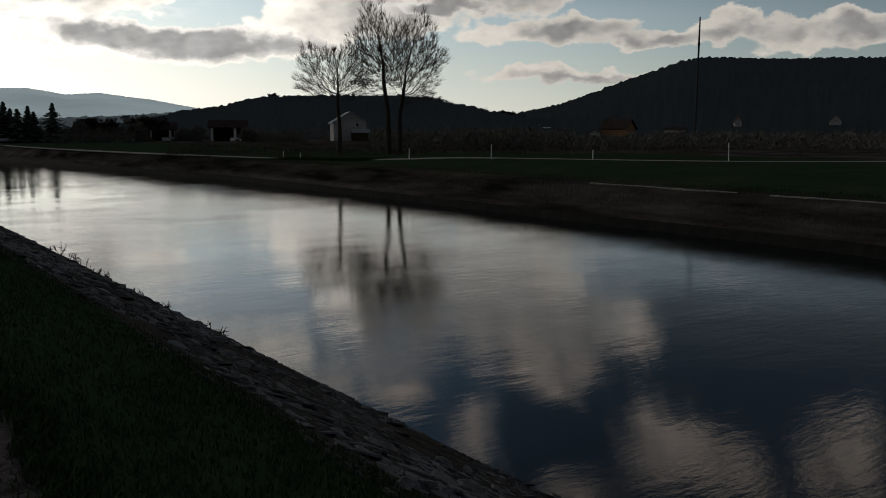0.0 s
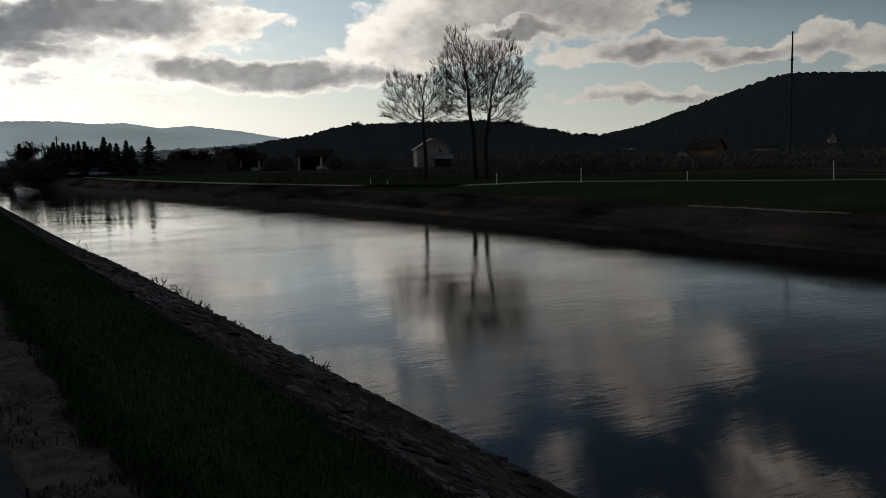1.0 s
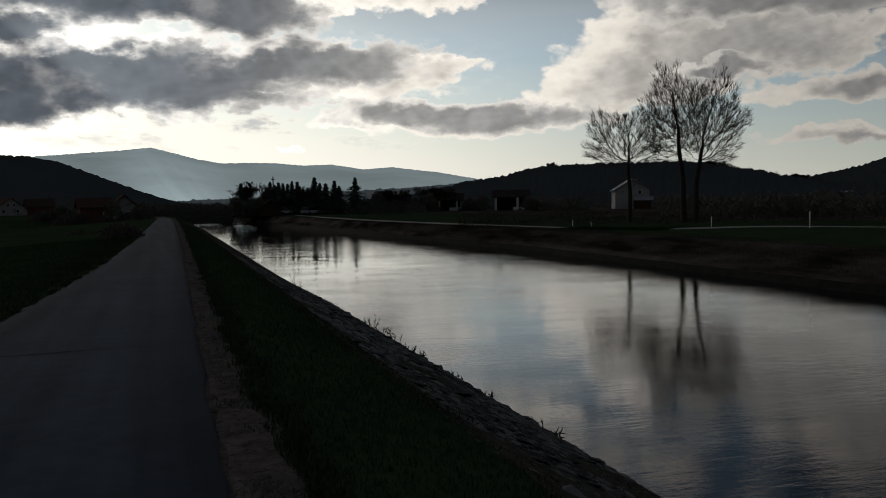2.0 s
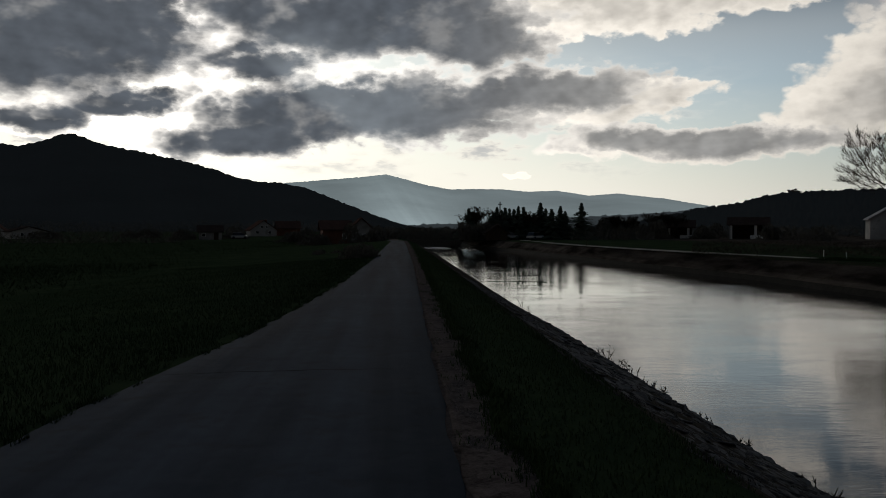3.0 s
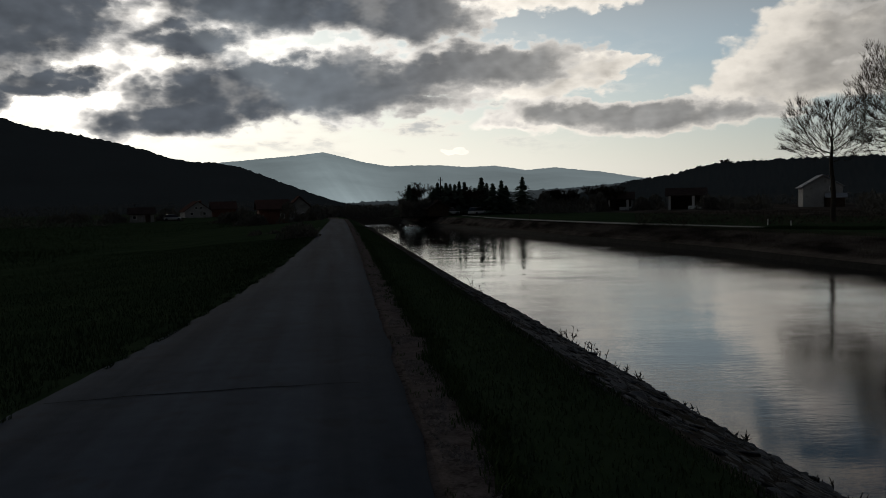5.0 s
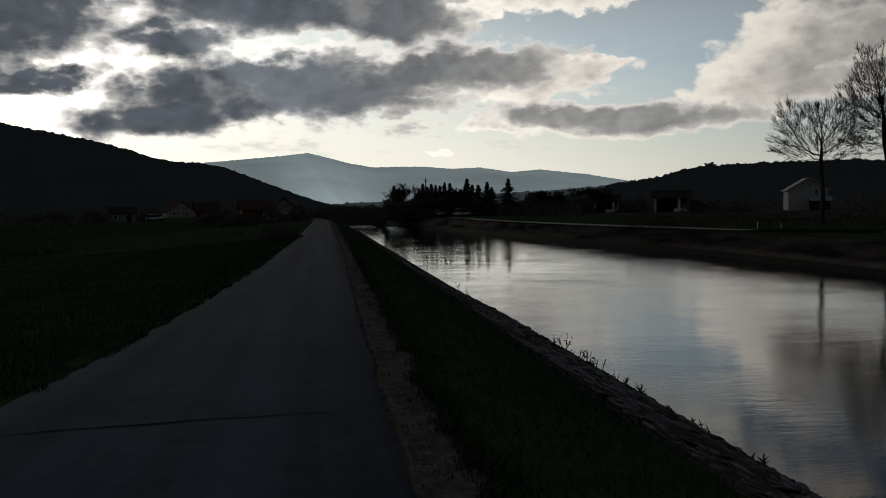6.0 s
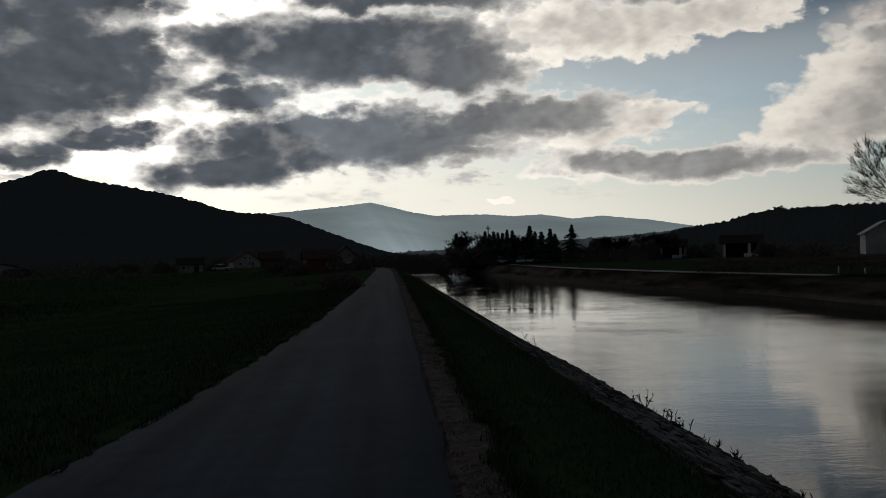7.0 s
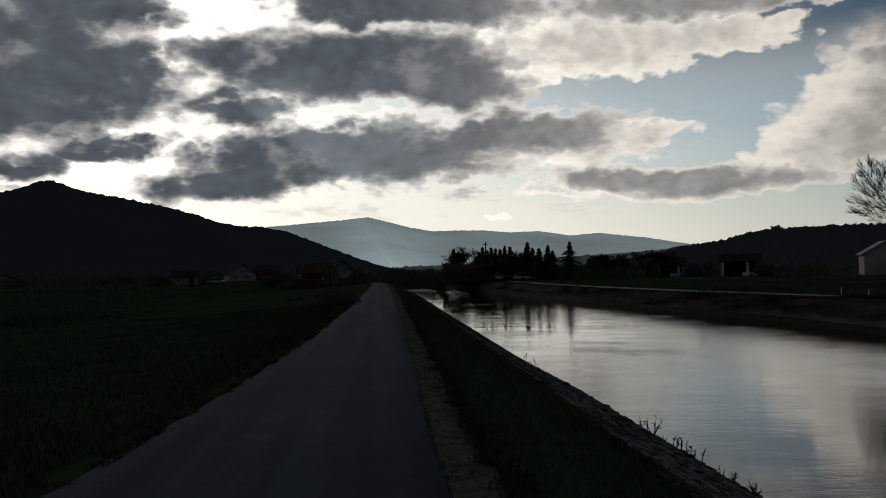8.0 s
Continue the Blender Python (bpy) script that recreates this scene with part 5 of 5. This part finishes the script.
def brush_band(name, label, rows, mat, seed, size):
    """A ragged band of scrub, too much to count."""
    rnd = random.Random(seed)
    v, f = [], []
    for az0, az1, d0, d1, z0, high, n in rows:
        for _ in range(n):
            az, d = rnd.uniform(az0, az1), rnd.uniform(d0, d1)
            lump = 0.55 + 0.75 * (0.5 + 0.5 * noise.noise(Vector((az * 1.3, d * 0.08, seed)))) + 0.25 * noise.noise(Vector((az * 6, d * 0.1, seed)))
            x, y, _z = at_polar(az, d)
            z = z0 + high * max(0.1, lump) * rnd.uniform(0, 1) ** 1.2
            p = Vector((x, y, z))
            t = Vector((rnd.uniform(-0.9, 0.9), rnd.uniform(-0.9, 0.9), rnd.uniform(0.1, 0.9))) * size * rnd.uniform(0.6, 1.4)
            s = Vector((rnd.uniform(-1, 1), rnd.uniform(-1, 1), 0)) * size * 0.16
            b = len(v)
            v += [p - s, p + s, p + t]
            f.append((b, b + 1, b + 2))
    ob = new(name, soup(name, v, f, mat))
    return tagged(ob, label, "brush", kind="stuff")


brush_band("hedge_scrub", "dark leafless hedge scrub between fields and houses",
           ((12, 17.5, 150, 172, -0.7, 2.0, 2500), (25, 28, 150, 172, -0.7, 2.2, 1500), (33, 70, 150, 172, -0.7, 1.5, 15000), (17, 34, 215, 235, -0.7, 2.5, 6000), (38, 46, 100, 150, -0.7, 2.4, 7000), (46, 50.6, 100, 150, -0.7, 1.3, 4000), (50.6, 75, 100, 150, -0.7, 2.1, 18000), (4.4, 7.2, 152, 164, -0.7, 2.9, 9000), (32.5, 42, 100, 150, -0.7, 2.2, 10000), (-34, -1.5, 285, 325, -1.2, 4.6, 20000), (-34, -14, 150, 165, -1.2, 1.4, 3000), (-3.5, 4.5, 170, 210, -1.0, 2.4, 16000)), BRUSH, 3, 0.75)
brush_band("field_weeds", "dry brown weeds on the far fields", ((20, 75, 70, 130, -0.62, 0.4, 30000),), DRY_BLADE, 5, 0.3)
for i, (az, d, wide, high) in enumerate(((-14.0, 186, 2.2, 2.2), (-10.7, 200, 2.2, 2.0), (-10.9, 240, 2.6, 3.4), (-6.0, 150, 3.4, 2.8), (-2.1, 118, 2.4, 3.2), (-5.6, 124, 2.2, 1.6), (-21.9, 205, 3.6, 2.2), (-25.6, 230, 4.0, 3.0), (-16.5, 215, 4.5, 2.8))):
    shrub("dark leafless garden bushes beside the houses", at_polar(az, d, -1.05), wide, 2.2, high, 120 + i, 1800, 0.55, group="garden bushes")
shrub("round dark bush at the road's edge", at_polar(-2.3, 46, -0.3), 1.2, 1.0, 1.1, 90, 1800, 0.22)
shrub("small dark bush in the field", at_polar(-4.5, 60, -1.0), 1.3, 1.0, 1.0, 91, 1500, 0.25)
brush_band("field_tussocks", "dark grass tussocks across the near field", ((-36, -2.2, 60, 160, -1.05, 0.22, 22000), (-40, -3.5, 24, 60, -1.02, 0.16, 34000)), FIELD_BLADE, 9, 0.24)

# ------------------------------------------------------------------ the near bank: stones, weeds, grass
BANK_TOP, BANK_TOP_Z = 2.55, -0.30


def bank_z(x, y):
    n = near_shore(y)
    return BANK_TOP_Z + (WATER_Z - BANK_TOP_Z) * (x - BANK_TOP) / (n - BANK_TOP)


def stone_mesh(seed):
    rnd = random.Random(seed)
    bm = bmesh.new()
    n = rnd.choice((6, 7, 8))
    rings = []
    prof = [(1.0, -0.5), (0.98, 0.35), (0.78, 0.8)]
    rad = [rnd.uniform(0.75, 1.05) for _ in range(n)]
    for r, z in prof:
        rings.append([bm.verts.new((0.5 * r * rad[k] * math.cos(2 * math.pi * k / n), 0.5 * r * rad[k] * math.sin(2 * math.pi * k / n), z * 0.5 + rnd.uniform(-0.05, 0.05))) for k in range(n)])
    for a, b in zip(rings, rings[1:]):
        for k in range(n):
            bm.faces.new((a[k], a[(k + 1) % n], b[(k + 1) % n], b[k]))
    bm.faces.new(rings[-1])
    return mesh_of("stone", bm, STONE)


def build_stones():
    rnd = random.Random(8)
    kinds = [stone_mesh(s) for s in range(12)]
    slope = math.atan2(WATER_Z - BANK_TOP_Z, 6.15 - BANK_TOP)
    bank = tagged(new("stone_bank"), "sloping river bank faced with rough grey stones", "bank", kind="structure")
    picked, rest_v, rest_f = 0, [], []
    y = -7.0
    while y < 62.0:
        x = BANK_TOP + 0.12 + rnd.uniform(0, 0.25)
        while x < near_shore(y) + 0.25:
            big = rnd.random() ** 2.2
            w, d = 0.09 + 0.20 * big * rnd.uniform(0.6, 1.2), 0.13 + 0.36 * big * rnd.uniform(0.6, 1.3)
            h = rnd.uniform(0.020, 0.034) + 0.012 * big
            worn = noise.noise(Vector((x * 0.5, y * 0.5, 12.0)))
            px, py = x + w / 2, y + rnd.uniform(-0.12, 0.12)
            if worn > -0.24 and rnd.random() < 0.9:
                m = pose(px, py, bank_z(px, py) + rnd.uniform(-0.014, 0.004), rnd.uniform(-4, 4), -math.degrees(slope) + rnd.uniform(-4, 4), rnd.gauss(0, 22)) @ Matrix.Diagonal((w, d, h, 1))
                me = kinds[rnd.randrange(12)]
                if 1.0 < py < 16.0 and picked < 300 and w > 0.13 and (px > 3.2 or py > 4.0):
                    ob = new("stone", me)
                    ob.matrix_world = m
                    ob.parent = bank
                    picked += 1
                else:
                    b = len(rest_v)
                    rest_v += [m @ v.co for v in me.vertices]
                    rest_f += [tuple(b + i for i in q.vertices) for q in me.polygons]
            x += w * 0.98
        y += 0.17 if y < 20 else 0.3
    ob = new("stones", soup("stones", rest_v, rest_f, STONE))
    ob.parent = bank
    tagged(ob, kind="stuff")


build_stones()


def build_rubble(n, seed):
    """Broken chips and clods strewn over the stone facing."""
    rnd = random.Random(seed)
    v, f = [], []
    for _ in range(n):
        y = -6.5 + 40 * rnd.random() ** 1.5
        x = rnd.uniform(BANK_TOP - 0.1, near_shore(y) + 0.1)
        if noise.noise(Vector((x * 1.4, y * 1.1, 21.0))) < -0.08:
            continue
        r = 0.010 + 0.035 * rnd.random() ** 2.5
        z, b, a = bank_z(x, y), len(v), rnd.uniform(0, 6.28)
        for ring, lift in ((1.0, -0.3), (0.7, 0.55)):
            for k in range(5):
                t = a + k * 1.2566
                q = r * ring * rnd.uniform(0.7, 1.25)
                px, py = x + q * math.cos(t), y + 1.4 * q * math.sin(t)
                v.append((px, py, z + (px - x) * -0.53 + r * lift * rnd.uniform(0.7, 1.2)))
        f += [(b + k, b + (k + 1) % 5, b + 5 + (k + 1) % 5, b + 5 + k) for k in range(5)]
        f.append(tuple(b + 5 + k for k in range(5)))
    ob = new("rubble", soup("rubble", v, f, RUBBLE))
    tagged(ob, "broken grey stone chips and earth clods on the bank", "rubble", kind="stuff")


build_rubble(15000, 77)


def blades(name, label, mat, seed, spots, kind_high):
    """Single grass blades as slim bent triangles; spots yields foot places."""
    rnd = np.random.default_rng(seed)
    foot = np.array(list(spots))
    n = len(foot)
    h = rnd.uniform(*kind_high, n)
    a = rnd.uniform(0, 2 * np.pi, n)
    bend = rnd.uniform(0.15, 0.8, n) * h
    w = h * 0.045 + 0.003
    side = np.stack([-np.sin(a), np.cos(a), np.zeros(n)], 1) * w[:, None]
    lean = np.stack([np.cos(a), np.sin(a), np.zeros(n)], 1)
    mid = foot + lean * (bend * 0.3)[:, None] + np.stack([np.zeros(n), np.zeros(n), h * 0.6], 1)
    tip = foot + lean * bend[:, None] + np.stack([np.zeros(n), np.zeros(n), h], 1)
    v = np.stack([foot - side, foot + side, mid - side * 0.7, mid + side * 0.7, tip], 1).reshape(-1, 3)
    b = np.arange(n) * 5
    quads = np.stack([b, b + 1, b + 3, b + 2], 1).tolist()
    tris = np.stack([b + 2, b + 3, b + 4], 1).tolist()
    me = bpy.data.meshes.new(name)
    me.from_pydata(v.tolist(), [], quads + tris)
    me.materials.append(mat)
    return tagged(new(name, me), label, "grass", kind="stuff")


def verge_spots(n, seed):
    rnd = random.Random(seed)
    for _ in range(n):
        y = -2.5 + 70 * rnd.random() ** 2.3
        rr = lerp_rows(ROAD_RIGHT, y)
        wide = shoulder(y)
        x = rnd.uniform(rr + 0.04, 2.75) if rnd.random() < 0.8 else rr + wide - 0.10 + abs(rnd.gauss(0.10, 0.15))
        if rr < x < rr + wide + 0.06 and noise.noise(Vector((x * 3, y * 2.2, 1.0))) < 0.26 - 0.9 * max(0.0, x - rr - wide + 0.12):
            continue
        z = -0.02 if x < rr + 0.75 else float(np.interp(x, (rr + 0.75, 1.75, 2.2, 2.55, 2.9), (-0.02, -0.06, -0.15, -0.30, -0.48)))
        yield (x, y, z - 0.01)


def field_spots(n, seed):
    rnd = random.Random(seed)
    for _ in range(n):
        y = 2.0 + 46 * rnd.random() ** 1.4
        rl = lerp_rows(ROAD_LEFT, y)
        x = rl + 0.06 - 11 * rnd.random() ** 1.9
        if x > rl - 0.3 and noise.noise(Vector((x * 3, y * 2.2, 6.0))) < 0.1 + 0.8 * (x - rl):
            continue
        z = float(np.interp(x, (-22, -14, -9, -6, rl - 1.6, rl - 0.75, rl), (-1.0, -0.85, -0.62, -0.36, -0.13, -0.05, -0.025)))
        yield (x, y, z - 0.02)


blades("verge_grass", "short dark green grass on the verge", BLADE, 1, verge_spots(72000, 1), (0.02, 0.07))
def tuft_spots(n, seed):
    rnd = random.Random(seed)
    for _ in range(n):
        y = -3.0 + 45 * rnd.random() ** 2.0
        x = lerp_rows(ROAD_RIGHT, y) + shoulder(y) + 0.03 + 0.14 * noise.noise(Vector((7.0, y * 0.8, 0))) + 0.1 * noise.noise(Vector((2.0, y * 3.0, 5.0)))
        for _ in range(9):
            yield (x + rnd.gauss(0, 0.05), y + rnd.gauss(0, 0.05), -0.03 + road_z(y))


def joint_spots(n, seed):
    rnd = random.Random(seed)
    for _ in range(n):
        y = -5.0 + 45 * rnd.random() ** 1.6
        x = BANK_TOP + (near_shore(y) - BANK_TOP) * rnd.random() ** 1.5
        if noise.noise(Vector((x * 0.9, y * 0.6, 33.0))) < 0.05:
            continue
        for _ in range(12):
            px, py = x + rnd.gauss(0, 0.05), y + rnd.gauss(0, 0.08)
            yield (px, py, bank_z(px, py) - 0.01)


blades("joint_grass", "dull grass tufts growing between the bank's stones", DRY_BLADE, 12, joint_spots(900, 12), (0.02, 0.06))
blades("edge_tufts", "ragged grass tufts between the gravel and the verge", BLADE, 4, tuft_spots(1900, 4), (0.04, 0.11))
blades("field_grass", "rough dark grass in the field beside the road", FIELD_BLADE, 2, field_spots(110000, 2), (0.03, 0.10))


def far_bank_spots(n, seed):
    rnd = random.Random(seed)
    for _ in range(n):
        y = rnd.uniform(2, 100)
        f = far_shore(y)
        u = rnd.random()
        bw = float(np.interp(y, (40, 55, 150), (3.9, 2.0, 1.5)))
        x = f + 0.7 + (bw + 0.6) * u
        yield (x, y, float(np.interp(x - f, (0, 0.16, 0.5 * bw, bw, bw + 0.8), (-2.2, -1.83, -1.45, -0.86, -0.7))) - 0.03)


blades("bank_grass", "matted dry brown grass on the far bank", DRY_BLADE, 3, far_bank_spots(60000, 3), (0.05, 0.17))


def track_spots(n, seed):
    """Grass that has grown over a stretch of the far track."""
    rnd = random.Random(seed)
    for _ in range(n):
        u = rnd.random()
        x, y = 31.0 + 3.1 * u + rnd.gauss(-0.7, 0.7), 56.5 - 8.3 * u
        if noise.noise(Vector((y * 0.9, 3.0, 3.0))) > 0.42:
            continue
        yield (x, y, FAR_Z + far_rise(x, y) - 0.04)


blades("track_grass", "green grass grown over the far track", FIELD_BLADE, 6, track_spots(9000, 6), (0.08, 0.24))


def weed(label, at, high, n, seed):
    """A clump of bare stalks with side twigs at the water's edge."""
    rnd = random.Random(seed)
    t = thing("weed_clump", label, "weed", "weeds on the bank", at)
    for k in range(n):
        s = Limbs()
        a, tilt = rnd.uniform(0, 6.28), rnd.uniform(0.05, 0.55)
        d = Vector((math.cos(a) * math.sin(tilt), math.sin(a) * math.sin(tilt), math.cos(tilt)))
        p = Vector((rnd.uniform(-0.12, 0.12), rnd.uniform(-0.2, 0.2), -0.05))
        hh = high * rnd.uniform(0.45, 1.0)
        q1, q2 = p + d * hh * 0.5, p + d * hh + Vector((0, 0, -0.03))
        s.tube([p, q1, q2], [0.011, 0.008, 0.004], 4)
        for _ in range(4):
            o = p + d * hh * rnd.uniform(0.4, 0.95)
            s.tube([o, o + Vector((rnd.uniform(-0.1, 0.1), rnd.uniform(-0.1, 0.1), rnd.uniform(0.0, 0.12)))], [0.012, 0.004], 3)
        ob = new("stalk", s.mesh("stalk", TWIG))
        ob.parent = t
    return t


for i, (x, y, h, n) in enumerate(((6.02, 22.7, 0.55, 7), (6.05, 21.1, 0.38, 6), (6.08, 20.3, 0.34, 5), (6.08, 18.6, 0.22, 5), (6.05, 17.6, 0.2, 4), (5.8, 36.8, 0.7, 2), (5.84, 35.9, 0.32, 4), (6.1, 15.0, 0.2, 5), (6.1, 13.2, 0.16, 4), (6.12, 11.1, 0.18, 4), (6.12, 10.3, 0.15, 4))):
    weed("bare dry weed stalks at the water's edge", (x, y, bank_z(x, y) - 0.02), h, n, 200 + i)
# a pale stone lying in the field grass beside the road
bm = bmesh.new()
bmesh.ops.create_icosphere(bm, subdivisions=2, radius=0.5)
for v in bm.verts:
    v.co = Vector((v.co.x * 0.30, v.co.y * 0.16, v.co.z * 0.14)) * (1 + 0.2 * noise.noise(v.co * 2))
ob = solid("field_stone", bm, CONCRETE, "small pale stone slab lying in the field grass", "stone")
ob.matrix_world = pose(-3.95, 7.3, -0.18, 0, 0, 12)


def pebbles(n, seed):
    """Loose gravel along the asphalt edge."""
    rnd = random.Random(seed)
    v, f = [], []
    for _ in range(n):
        y = -3.0 + 26 * rnd.random() ** 1.6
        x = lerp_rows(ROAD_RIGHT, y) + abs(rnd.gauss(0.16, 0.11)) + 0.08
        if noise.noise(Vector((x * 2.5, y * 1.6, 9.0))) < 0.05:
            continue
        r = rnd.uniform(0.005, 0.02)
        b = len(v)
        a = rnd.uniform(0, 6.28)
        for k in range(4):
            t = a + k * math.pi / 2
            v.append((x + r * math.cos(t) * rnd.uniform(0.7, 1.2), y + r * math.sin(t) * rnd.uniform(0.7, 1.2), -0.014))
        v.append((x, y, -0.010 + r * rnd.uniform(0.5, 1.0)))
        f += [(b + k, b + (k + 1) % 4, b + 4) for k in range(4)]
    return tagged(new("gravel", soup("gravel", v, f, PEBBLE)), "loose pale gravel along the asphalt edge", "gravel", kind="stuff")


pebbles(9000, 31)
